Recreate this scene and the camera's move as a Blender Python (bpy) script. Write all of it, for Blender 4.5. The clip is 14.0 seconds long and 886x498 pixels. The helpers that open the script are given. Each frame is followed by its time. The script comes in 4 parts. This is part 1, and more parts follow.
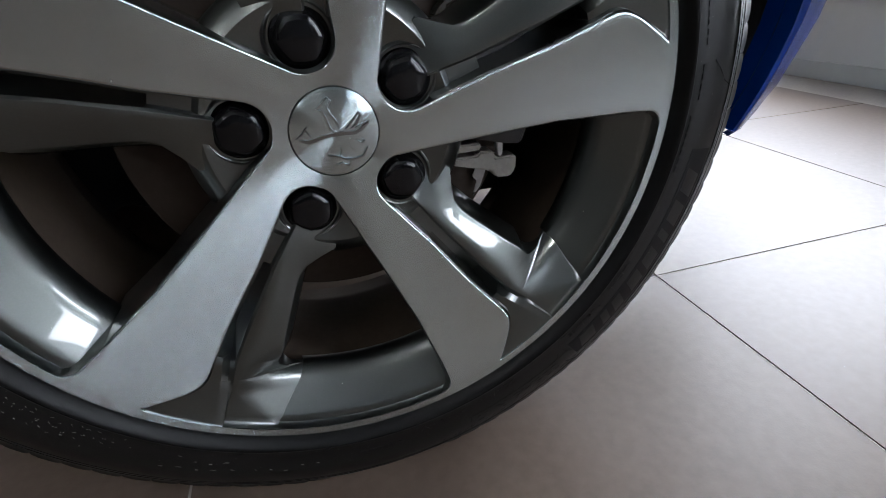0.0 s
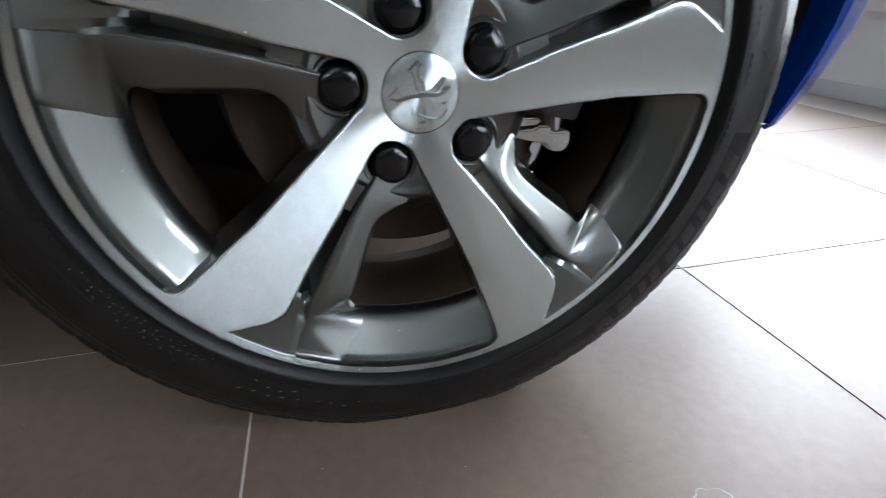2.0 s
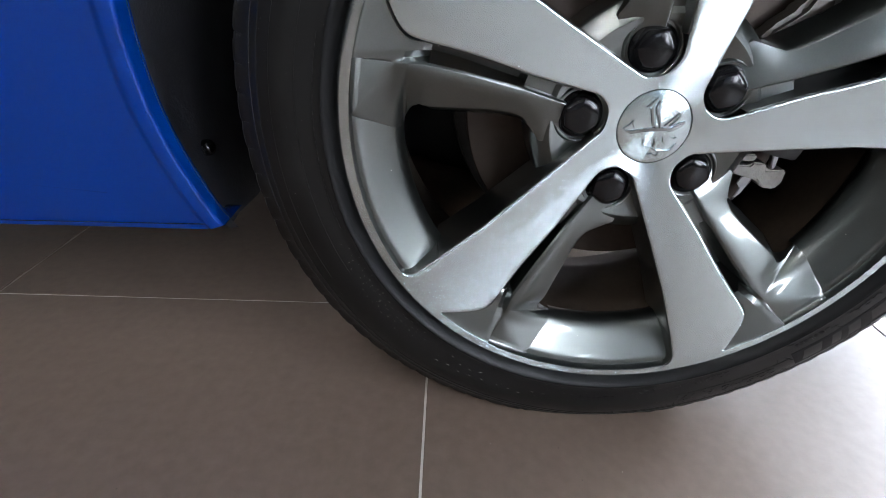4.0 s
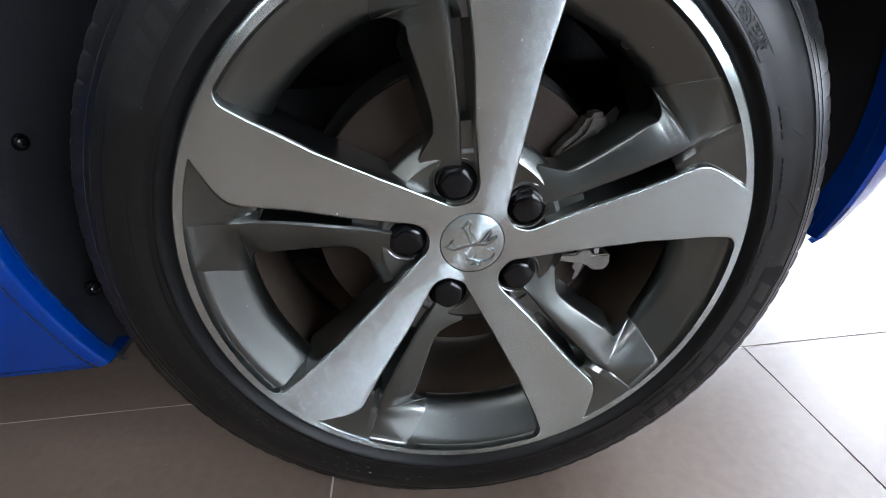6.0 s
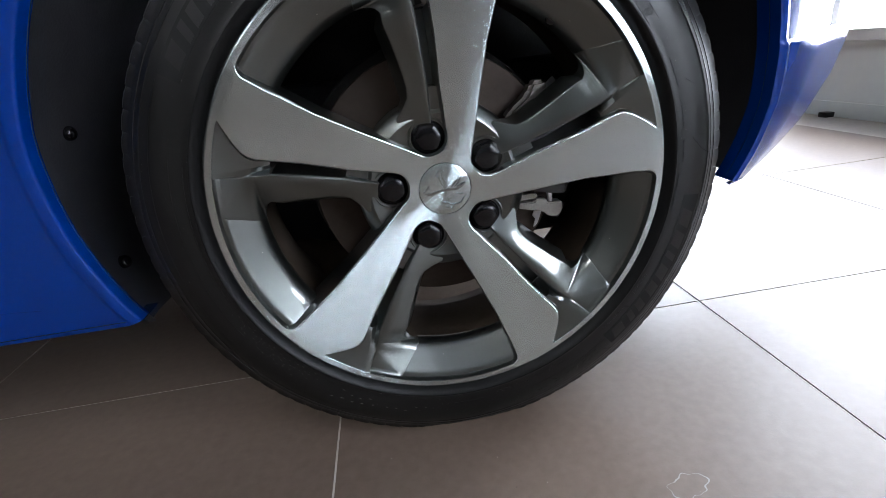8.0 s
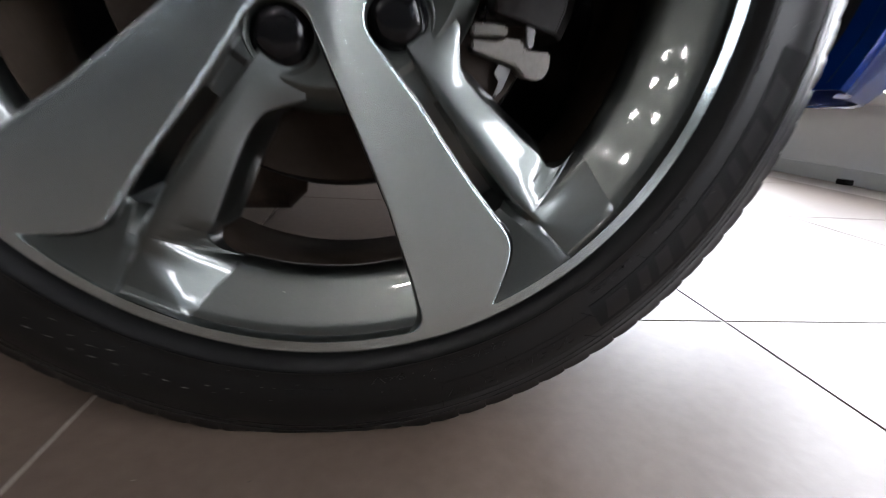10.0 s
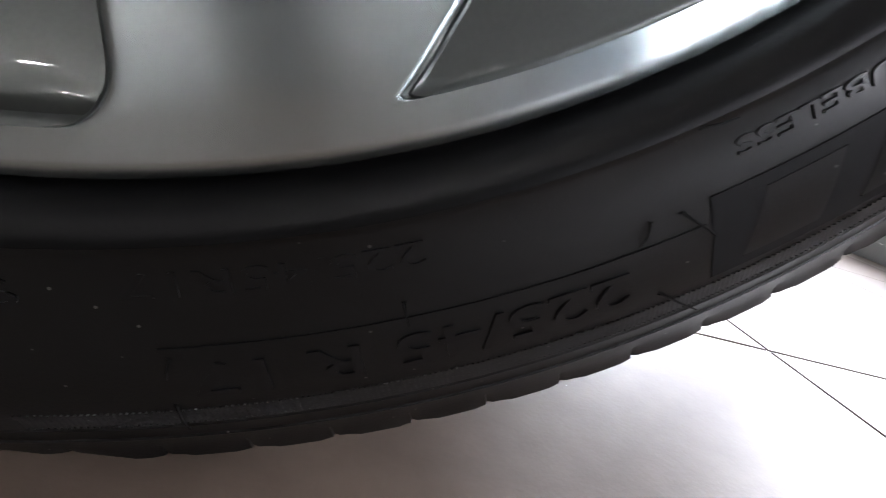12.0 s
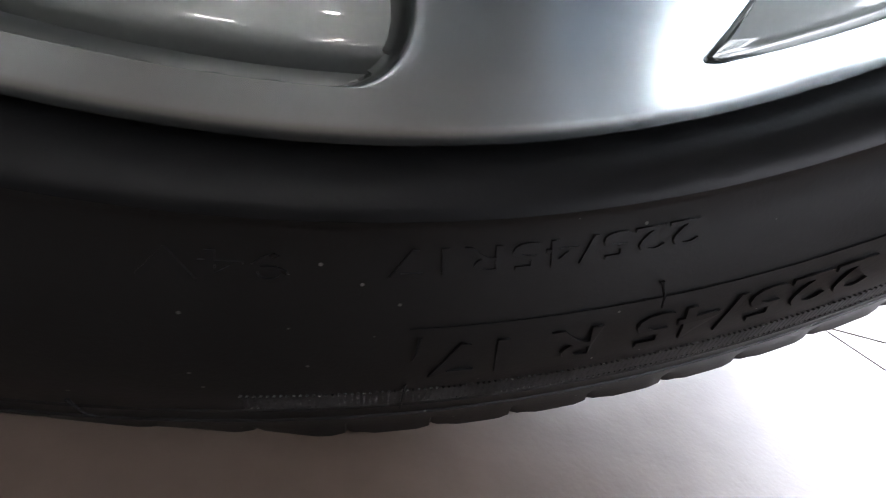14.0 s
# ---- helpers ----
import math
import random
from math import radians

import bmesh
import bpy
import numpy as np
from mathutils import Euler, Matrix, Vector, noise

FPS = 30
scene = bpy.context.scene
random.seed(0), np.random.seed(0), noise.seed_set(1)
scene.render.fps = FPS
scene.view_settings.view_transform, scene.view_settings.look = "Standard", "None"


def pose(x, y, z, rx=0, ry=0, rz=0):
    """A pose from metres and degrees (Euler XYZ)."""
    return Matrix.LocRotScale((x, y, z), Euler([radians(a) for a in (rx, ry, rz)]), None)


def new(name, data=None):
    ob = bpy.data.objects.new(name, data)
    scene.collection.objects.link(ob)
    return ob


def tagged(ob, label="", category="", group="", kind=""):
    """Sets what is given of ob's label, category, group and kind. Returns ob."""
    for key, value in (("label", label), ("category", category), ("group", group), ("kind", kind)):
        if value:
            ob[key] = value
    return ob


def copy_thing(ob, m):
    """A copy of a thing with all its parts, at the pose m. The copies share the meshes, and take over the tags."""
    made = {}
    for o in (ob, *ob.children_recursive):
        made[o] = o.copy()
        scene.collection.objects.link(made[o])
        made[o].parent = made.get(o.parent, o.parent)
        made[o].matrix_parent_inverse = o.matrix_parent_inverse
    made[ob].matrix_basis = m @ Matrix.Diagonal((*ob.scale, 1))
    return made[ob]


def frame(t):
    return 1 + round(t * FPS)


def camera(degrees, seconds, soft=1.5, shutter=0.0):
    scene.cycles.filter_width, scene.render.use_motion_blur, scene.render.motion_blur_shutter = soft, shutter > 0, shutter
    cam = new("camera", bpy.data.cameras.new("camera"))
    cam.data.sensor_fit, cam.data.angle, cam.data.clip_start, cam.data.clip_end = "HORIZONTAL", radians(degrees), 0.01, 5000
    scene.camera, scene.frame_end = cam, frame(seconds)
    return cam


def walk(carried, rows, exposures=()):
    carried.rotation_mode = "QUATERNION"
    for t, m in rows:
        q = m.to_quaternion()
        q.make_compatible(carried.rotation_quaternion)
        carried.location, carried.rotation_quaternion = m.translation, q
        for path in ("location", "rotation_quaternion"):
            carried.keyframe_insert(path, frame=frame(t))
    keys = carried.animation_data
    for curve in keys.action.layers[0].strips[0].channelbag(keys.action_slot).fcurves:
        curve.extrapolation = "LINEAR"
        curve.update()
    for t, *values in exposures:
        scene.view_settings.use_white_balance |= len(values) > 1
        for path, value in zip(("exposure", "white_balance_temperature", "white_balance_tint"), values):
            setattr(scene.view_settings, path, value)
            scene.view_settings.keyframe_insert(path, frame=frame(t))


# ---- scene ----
# ---------------------------------------------------------------- camera
cam = camera(84.83, 14.0, 0.8, 0.3)
ROWS = [
    (0.0, -0.0225, -0.2867, 0.3842, 61.10, 2.64, -17.48),
    (0.5, -0.0134, -0.3001, 0.3829, 61.36, 2.55, -17.67),
    (1.0, -0.0027, -0.3176, 0.3830, 61.19, 2.60, -17.93),
    (1.5, -0.0191, -0.3321, 0.3712, 61.34, 2.12, -17.51),
    (2.0, -0.0760, -0.3244, 0.3693, 61.86, 0.08, -14.84),
    (2.5, -0.1583, -0.3059, 0.3888, 61.30, -2.00, -9.55),
    (2.7, -0.1721, -0.3042, 0.3996, 61.10, -2.37, -7.31),
    (4.8, -0.1394, -0.3600, 0.4066, 59.42, -0.86, 0.56),
    (5.0, -0.1158, -0.3608, 0.4107, 59.49, -0.02, -1.63),
    (5.5, -0.0803, -0.3700, 0.4705, 60.75, 2.43, -5.22),
    (6.0, -0.0522, -0.3499, 0.4931, 62.85, 3.32, -5.73),
    (6.5, -0.0534, -0.4053, 0.4762, 63.70, 4.41, -6.24),
    (7.0, -0.0616, -0.4649, 0.4562, 66.29, 5.31, -7.04),
    (7.2, -0.0612, -0.4770, 0.4528, 67.51, 5.83, -7.34),
    (9.3, -0.0609, -0.4588, 0.4208, 68.07, 5.19, -9.64),
    (9.5, -0.0428, -0.4337, 0.4033, 67.59, 4.55, -9.89),
    (9.8, 0.0145, -0.3517, 0.2768, 71.81, 0.03, -7.37),
    (10.0, 0.0324, -0.2730, 0.2247, 72.72, -3.61, -7.01),
    (10.2, 0.0486, -0.2104, 0.1811, 73.15, -6.72, -5.86),
    (10.5, 0.0649, -0.1400, 0.1393, 71.45, -10.21, -6.11),
    (11.0, 0.1156, -0.1044, 0.1190, 71.94, -14.48, -6.53),
    (11.5, 0.1261, -0.0989, 0.1238, 71.45, -17.66, -7.45),
    (12.0, 0.0999, -0.0851, 0.1076, 71.31, -17.27, -8.05),
    (12.5, 0.0917, -0.0739, 0.1038, 70.26, -17.92, -8.75),
    (13.0, 0.0831, -0.0654, 0.0960, 69.13, -18.62, -8.28),
    (13.5, 0.0699, -0.0654, 0.0915, 68.79, -18.73, -9.32),
    (14.0, 0.0545, -0.0726, 0.0918, 67.99, -18.42, -9.07),
]
EXPOSURES = ((0.0, 0.5, 6300, 11), (1.0, 0.66, 6300, 11), (1.5, 0.83, 6300, 11), (2.5, 1.35, 6350, 11), (5.0, 1.46, 6200, 11), (5.5, 1.42, 6200, 11), (6.5, 1.33, 6200, 11), (7.0, 1.15, 6200, 11),
             (9.5, 0.97, 6450, 11), (10.0, 0.76, 6650, 14), (10.5, 0.64, 6650, 13), (11.0, 0.63, 6650, 16), (14.0, 0.62, 6550, 16))
walk(cam, [(t, pose(x, y, z, rx, ry, rz)) for t, x, y, z, rx, ry, rz in ROWS], EXPOSURES)

# ---------------------------------------------------------------- world and light
world = bpy.data.worlds.new("world")
scene.world = world
world.use_nodes = True
wn = world.node_tree
sky = wn.nodes.new("ShaderNodeTexSky")
sky.sky_type, sky.sun_disc = "NISHITA", False
sky.sun_elevation, sky.sun_rotation = radians(40), radians(100)
wn.links.new(sky.outputs[0], wn.nodes["Background"].inputs[0])
wn.nodes["Background"].inputs[1].default_value = 0.1
DAYLIGHT = 13.0      # brightness of the overcast day outside the windows
LAMP = 460.0         # brightness of the ceiling lamps' diffusers


# ---------------------------------------------------------------- materials
def material(name, colour, rough=0.5, metal=0.0, vary=0.15, scale=8.0, fine=60.0, bump=0.0, bump_scale=300.0,
             coat=0.0, rough_vary=0.08, coat_rough=0.03, spec=0.5, coords="Object"):
    """A surface with colour variation at two scales, uneven gloss and fine relief."""
    m = bpy.data.materials.new(name)
    m.use_nodes = True
    n, l = m.node_tree.nodes, m.node_tree.links
    b = n["Principled BSDF"]
    tc = n.new("ShaderNodeTexCoord")
    big = n.new("ShaderNodeTexNoise")
    big.inputs["Scale"].default_value, big.inputs["Detail"].default_value = scale, 4
    small = n.new("ShaderNodeTexNoise")
    small.inputs["Scale"].default_value, small.inputs["Detail"].default_value = fine, 3
    place = n.new("ShaderNodeNewGeometry").outputs["Position"] if coords == "World" else tc.outputs[coords]
    for t in (big, small):
        l.new(place, t.inputs["Vector"])
    mix = n.new("ShaderNodeMath")
    mix.operation = "ADD"
    l.new(big.outputs[0], mix.inputs[0])
    l.new(small.outputs[0], mix.inputs[1])
    ramp = n.new("ShaderNodeMapRange")
    ramp.inputs[1].default_value, ramp.inputs[2].default_value = 0.4, 1.6
    ramp.inputs[3].default_value, ramp.inputs[4].default_value = 1 - vary, 1 + vary
    ramp.clamp = False
    l.new(mix.outputs[0], ramp.inputs[0])
    col = n.new("ShaderNodeVectorMath")
    col.operation = "SCALE"
    col.inputs[0].default_value = colour
    l.new(ramp.outputs[0], col.inputs["Scale"])
    l.new(col.outputs[0], b.inputs["Base Color"])
    rr = n.new("ShaderNodeMapRange")
    rr.inputs[1].default_value, rr.inputs[2].default_value = 0.3, 0.7
    rr.inputs[3].default_value, rr.inputs[4].default_value = max(rough - rough_vary, 0.02), rough + rough_vary
    rr.clamp = False
    l.new(big.outputs[0], rr.inputs[0])
    l.new(rr.outputs[0], b.inputs["Roughness"])
    b.inputs["Metallic"].default_value = metal
    b.inputs["Specular IOR Level"].default_value = spec
    b.inputs["Coat Weight"].default_value = coat
    b.inputs["Coat Roughness"].default_value = coat_rough
    if bump:
        tx = n.new("ShaderNodeTexNoise")
        tx.inputs["Scale"].default_value, tx.inputs["Detail"].default_value = bump_scale, 3
        l.new(place, tx.inputs["Vector"])
        bp = n.new("ShaderNodeBump")
        bp.inputs["Strength"].default_value, bp.inputs["Distance"].default_value = bump, 0.001
        l.new(tx.outputs[0], bp.inputs["Height"])
        l.new(bp.outputs[0], b.inputs["Normal"])
    return m


def emitter(name, colour, strength):
    m = bpy.data.materials.new(name)
    m.use_nodes = True
    b = m.node_tree.nodes["Principled BSDF"]
    b.inputs["Base Color"].default_value = (0.8, 0.8, 0.8, 1)
    b.inputs["Emission Color"].default_value = (*colour, 1)
    b.inputs["Emission Strength"].default_value = strength
    return m


def specks(m, scale, radius, share, colour):
    """Scatters small specks of dust and dried dirt over a surface."""
    n, l = m.node_tree.nodes, m.node_tree.links
    b = n["Principled BSDF"]
    tc = n.new("ShaderNodeTexCoord")
    dots = n.new("ShaderNodeTexVoronoi")
    dots.inputs["Scale"].default_value, dots.inputs["Randomness"].default_value = scale, 1.0
    l.new(tc.outputs["Object"], dots.inputs["Vector"])
    size = n.new("ShaderNodeMapRange")
    size.inputs[1].default_value, size.inputs[2].default_value, size.inputs[3].default_value, size.inputs[4].default_value = radius, radius * 0.7, 0.0, 1.0
    l.new(dots.outputs["Distance"], size.inputs[0])
    some = n.new("ShaderNodeSeparateColor")
    l.new(dots.outputs["Color"], some.inputs[0])
    few = n.new("ShaderNodeMath")
    few.operation = "GREATER_THAN"
    few.inputs[1].default_value = 1 - share
    l.new(some.outputs[0], few.inputs[0])
    mask = n.new("ShaderNodeMath")
    mask.operation = "MULTIPLY"
    l.new(size.outputs[0], mask.inputs[0])
    l.new(few.outputs[0], mask.inputs[1])
    dust = n.new("ShaderNodeMix")
    dust.data_type = "RGBA"
    base = b.inputs["Base Color"].links[0].from_socket
    l.new(mask.outputs[0], dust.inputs[0])
    l.new(base, dust.inputs[6])
    dust.inputs[7].default_value = (*colour, 1)
    l.new(dust.outputs[2], b.inputs["Base Color"])
    if b.inputs["Metallic"].default_value < 0.5:
        return
    dull = n.new("ShaderNodeMath")
    dull.operation = "SUBTRACT"
    dull.inputs[0].default_value = 1.0
    l.new(mask.outputs[0], dull.inputs[1])
    l.new(dull.outputs[0], b.inputs["Metallic"])


def machined_material(name="turned_aluminium", tint=(0.63, 0.715, 0.73), rough=0.25, aniso=1.0):
    """Lathe-turned bright aluminium: fine rings round the axle, smeared highlights along the radius."""
    m = material(name, tint, rough, 1.0, 0.05, 6.0, 90.0, rough_vary=0.0)
    n, l = m.node_tree.nodes, m.node_tree.links
    b = n["Principled BSDF"]
    b.inputs["Anisotropic"].default_value, b.inputs["Anisotropic Rotation"].default_value = aniso, 0.25
    tan = n.new("ShaderNodeTangent")
    tan.direction_type, tan.uv_map = "UV_MAP", "turning"
    l.new(tan.outputs[0], b.inputs["Tangent"])
    tc = n.new("ShaderNodeTexCoord")
    xyz = n.new("ShaderNodeSeparateXYZ")
    l.new(tc.outputs["Object"], xyz.inputs[0])
    flat = n.new("ShaderNodeCombineXYZ")
    l.new(xyz.outputs[0], flat.inputs[0])
    l.new(xyz.outputs[2], flat.inputs[2])
    ln = n.new("ShaderNodeVectorMath")
    ln.operation = "LENGTH"
    l.new(flat.outputs[0], ln.inputs[0])
    rings = n.new("ShaderNodeTexNoise")
    rings.noise_dimensions = "1D"
    rings.inputs["Scale"].default_value, rings.inputs["Detail"].default_value = 5000, 2
    l.new(ln.outputs["Value"], rings.inputs["W"])
    bp = n.new("ShaderNodeBump")
    bp.inputs["Strength"].default_value, bp.inputs["Distance"].default_value = 0.02, 0.0005
    l.new(rings.outputs[0], bp.inputs["Height"])
    l.new(bp.outputs[0], b.inputs["Normal"])
    b.inputs["Coat Weight"].default_value = 0.2
    b.inputs["Coat Roughness"].default_value = 0.12
    specks(m, 110, 0.06, 0.12, (0.75, 0.75, 0.73))
    return m


M_MACHINED = machined_material()
M_CAP = machined_material("cap_aluminium", (0.62, 0.72, 0.74), 0.25, 1.0)
M_CHROME = material("polished_relief", (0.36, 0.38, 0.39), 0.10, 1.0, 0.05, 30, 200)
M_CLIP = material("clip_steel", (0.3, 0.3, 0.3), 0.3, 0.9, 0.1, 30, 200)
M_PANEL = material("matt_rubber", (0.0065, 0.0065, 0.007), 0.65, 0.0, 0.2, 20, 300, spec=0.2)
M_PAINT = material("grey_metallic_paint", (0.122, 0.132, 0.126), 0.34, 0.95, 0.10, 10, 900, coat=1.0)
specks(M_PAINT, 130, 0.06, 0.06, (0.6, 0.6, 0.58))
M_BARREL = material("barrel_paint", (0.10, 0.097, 0.085), 0.42, 0.8, 0.12, 12, 400, coat=1.0)
M_DUST = material("brake_dust", (0.05, 0.037, 0.027), 0.6, 0.2, 0.3, 14, 200, spec=0.3)
M_PLASTIC = material("black_plastic", (0.004, 0.004, 0.0045), 0.15, 0.0, 0.2, 20, 400, bump=0.04, bump_scale=900, spec=0.35, rough_vary=0.03)
M_RUBBER = material("tyre_rubber", (0.0042, 0.0042, 0.0042), 0.40, 0.0, 0.25, 14, 300, bump=0.05, bump_scale=900, spec=0.36)
M_RUBBER_SMOOTH = material("smooth_rubber", (0.007, 0.007, 0.0075), 0.33, 0.0, 0.2, 14, 300, spec=0.3)
M_PROTECTOR = material("bead_rubber", (0.0035, 0.0035, 0.0036), 0.42, 0.0, 0.2, 14, 300, bump=0.04, bump_scale=900, spec=0.15, rough_vary=0.0)
specks(M_RUBBER, 140, 0.06, 0.08, (0.30, 0.29, 0.27))
specks(M_RUBBER, 420, 0.16, 0.05, (0.16, 0.155, 0.15))
M_DIRT = material("dusty_marks", (0.10, 0.097, 0.09), 0.7, 0.0, 0.9, 900, 300)
M_RIB = material("pale_rib_rubber", (0.022, 0.022, 0.022), 0.45, 0.0, 0.2, 20, 300, spec=0.4)
M_TREAD = material("tread_rubber", (0.035, 0.034, 0.034), 0.7, 0.0, 0.25, 20, 300, bump=0.4, bump_scale=500)
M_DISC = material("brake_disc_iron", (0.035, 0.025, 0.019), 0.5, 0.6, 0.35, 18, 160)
M_RUST = material("rusty_forging", (0.085, 0.058, 0.042), 0.6, 0.2, 0.4, 25, 160, bump=0.4, bump_scale=180)
M_CAST = material("cast_metal", (0.2, 0.19, 0.17), 0.45, 0.6, 0.25, 30, 260, bump=0.5, bump_scale=300)
M_IRON = material("cast_iron_grey", (0.075, 0.068, 0.06), 0.38, 0.5, 0.25, 30, 260, bump=0.4, bump_scale=300)
M_DARK_STEEL = material("dark_steel", (0.035, 0.033, 0.032), 0.55, 0.4, 0.35, 25, 200, bump=0.4, bump_scale=200)
M_LINER = material("arch_liner", (0.010, 0.010, 0.0125), 0.65, 0.0, 0.3, 15, 250, bump=0.4, bump_scale=350)
M_BLUE = material("blue_car_paint", (0.0003, 0.029, 0.205), 0.25, 0.25, 0.06, 6, 1200, coat=0.25, spec=0.4, rough_vary=0.0)
M_LENS = bpy.data.materials.new("clear_lens")
M_LENS.use_nodes = True
M_LENS.node_tree.nodes["Principled BSDF"].inputs["Transmission Weight"].default_value = 1.0
M_LENS.node_tree.nodes["Principled BSDF"].inputs["Roughness"].default_value = 0.03
M_LENS.node_tree.nodes["Principled BSDF"].inputs["IOR"].default_value = 1.2
M_TILE = material("brown_porcelain", (0.106, 0.079, 0.062), 0.40, 0.0, 0.26, 1.7, 75, rough_vary=0.03, bump=0.06, bump_scale=420, spec=0.20, coords="World")
specks(M_TILE, 60, 0.05, 0.10, (0.05, 0.042, 0.036))
specks(M_TILE, 90, 0.05, 0.05, (0.40, 0.38, 0.36))
M_MARK = material("dried_mark", (0.17, 0.15, 0.135), 0.5, 0.0, 0.2, 30, 300)
M_GROUT = material("grout", (0.42, 0.39, 0.36), 0.8, 0.0, 0.2, 10, 120)
# unseen walls, coloured very dark so the wheel and floor reflect less light
M_ROOM = material("darkened_room_wall", (0.05, 0.05, 0.049), 0.7, 0.0, 0.06, 1.2, 20)
M_SOUTH = material("darkened_back_wall", (0.035, 0.038, 0.038), 0.7, 0.0, 0.06, 1.2, 20)
M_NORTH = material("darkened_north_wall", (0.14, 0.145, 0.14), 0.6, 0.0, 0.06, 1.2, 20)
M_WALL = material("painted_wall", (0.72, 0.76, 0.76), 0.6, 0.0, 0.04, 1.5, 30, bump=0.1, bump_scale=120)
M_SKIRT = material("skirting", (0.62, 0.66, 0.66), 0.4, 0.0, 0.06, 3, 40)
M_CEIL = material("ceiling_paint", (0.42, 0.42, 0.41), 0.8, 0.0, 0.04, 2, 30)
M_FRAME = material("window_frame_white", (0.7, 0.7, 0.7), 0.35, 0.0, 0.04, 4, 60)
M_DAY = emitter("daylight_outside", (0.91, 0.97, 1.06), DAYLIGHT)
M_LAMP = emitter("lamp_diffuser", (0.99, 0.98, 0.96), LAMP)


# ---------------------------------------------------------------- helpers
def mesh_object(name, bm, mat, parent=None, smooth=True, angle=35):
    me = bpy.data.meshes.new(name)
    bmesh.ops.recalc_face_normals(bm, faces=bm.faces)
    bm.to_mesh(me)
    bm.free()
    me.materials.append(mat)
    if smooth:
        me.shade_smooth()
        me.set_sharp_from_angle(angle=radians(angle))
    ob = new(name, me)
    if parent is not None:
        ob.parent = parent
    return ob


def part(name, bm, mat, parent, label="", smooth=True, angle=35):
    ob = mesh_object(name, bm, mat, parent, smooth, angle)
    return tagged(ob, label) if label else ob


def box(bm, lo, hi, bevel=0.0):
    r = bmesh.ops.create_cube(bm, size=1.0)
    for v in r["verts"]:
        v.co = Vector([lo[i] + (v.co[i] + 0.5) * (hi[i] - lo[i]) for i in range(3)])
    if bevel:
        es = list({e for v in r["verts"] for e in v.link_edges})
        bmesh.ops.bevel(bm, geom=es, offset=bevel, segments=2, affect="EDGES", profile=0.6)


def block(name, lo, hi, mat, parent=None, bevel=0.0):
    bm = bmesh.new()
    box(bm, lo, hi, bevel)
    return mesh_object(name, bm, mat, parent, smooth=bevel > 0)


def loft(bm, rows, closed=False):
    """Quads between successive rows of points of equal length; None leaves a gap."""
    vs = [[bm.verts.new(p) for p in row] for row in rows]
    pairs = list(zip(vs, vs[1:])) + ([(vs[-1], vs[0])] if closed else [])
    for a, b in pairs:
        for i in range(len(a) - 1):
            bm.faces.new((a[i], a[i + 1], b[i + 1], b[i]))
    return vs


def lathe(bm, profile, segs=128, a0=0.0, a1=360.0):
    """Turns (r, y) points round the axle, the y axis."""
    full = abs(a1 - a0) >= 359.9
    n = segs if full else segs + 1
    rows = []
    for i in range(n):
        a = radians(a0 + (a1 - a0) * i / segs)
        rows.append([(r * math.sin(a), y, r * math.cos(a)) for r, y in profile])
    return loft(bm, rows, full)


def lerp(x, table):
    return float(np.interp(x, [p[0] for p in table], [p[1] for p in table]))


def polar(r, a, y):
    t = radians(a)
    return (r * math.sin(t), y, r * math.cos(t))


# ---------------------------------------------------------------- the room
# unseen side-wall windows, added to light the wheel: their ends, sill and head
SMALL = ((-6.60, -4.20, 1.35, 2.40), (-3.30, -2.42, 0.37, 2.60), (-1.80, -1.25, 0.42, 2.60))
WIN0, WIN1 = 0.32, 4.0      # where the window begins and ends
X0, X1, Y0, Y1, HIGH = -9.0, 1.87, -7.0, 6.0, 3.4
TILE = 0.6
LAID = radians(-0.9)      # the tiles lie slightly askew to the car
floor = tagged(block("floor", (X0, Y0, -0.06), (X1, Y1, -0.0012), M_GROUT), "showroom floor of large brown-grey porcelain tiles", "floor", kind="structure")
tagged(block("wall_east", (X1, Y0, -0.06), (X1 + 0.18, Y1, 0.30), M_WALL), "low white wall under the showroom window", "wall", kind="structure")
tagged(block("baseboard", (X1 - 0.012, Y0, 0.0), (X1 - 0.0005, Y1, 0.062), M_SKIRT, bevel=0.003), "pale grey skirting board along the wall", "baseboard", kind="structure")
tagged(block("trim", (X1 - 0.05, Y0, 0.3005), (X1 + 0.18, Y1, 0.345), M_FRAME, bevel=0.006), "white window ledge on the low wall", "window sill", kind="structure")
E = 0.0005
pieces, last = [], Y0
for wa, wb, sill, head in SMALL:
    pieces += [(last, wa, 0.3455, HIGH), (wa + E, wb - E, 0.3455, sill), (wa + E, wb - E, head, HIGH)]
    last = wb
# unseen dark wall; its end at WIN0 is set to block daylight and glare
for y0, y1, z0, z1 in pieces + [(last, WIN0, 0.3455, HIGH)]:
    tagged(block("wall_east_side", (X1, y0, z0), (X1 + 0.18, y1, z1), M_ROOM), "plain unseen wall round the smaller windows, darkened to keep reflections low", "wall", kind="structure")
tagged(block("wall_east_top", (X1, WIN0 + 0.0005, 2.6), (X1 + 0.18, WIN1 - 0.0005, HIGH), M_WALL), "white wall above the window", "wall", kind="structure")
tagged(block("wall_east_end", (X1, WIN1, 0.3455), (X1 + 0.18, Y1, HIGH), M_ROOM), "plain unseen wall beside the window, darkened to keep reflections low", "wall", kind="structure")
tagged(block("wall_north", (X0, Y1, -0.06), (X1 + 0.18, Y1 + 0.15, HIGH), M_NORTH), "plain grey showroom wall at the back", "wall", kind="structure")
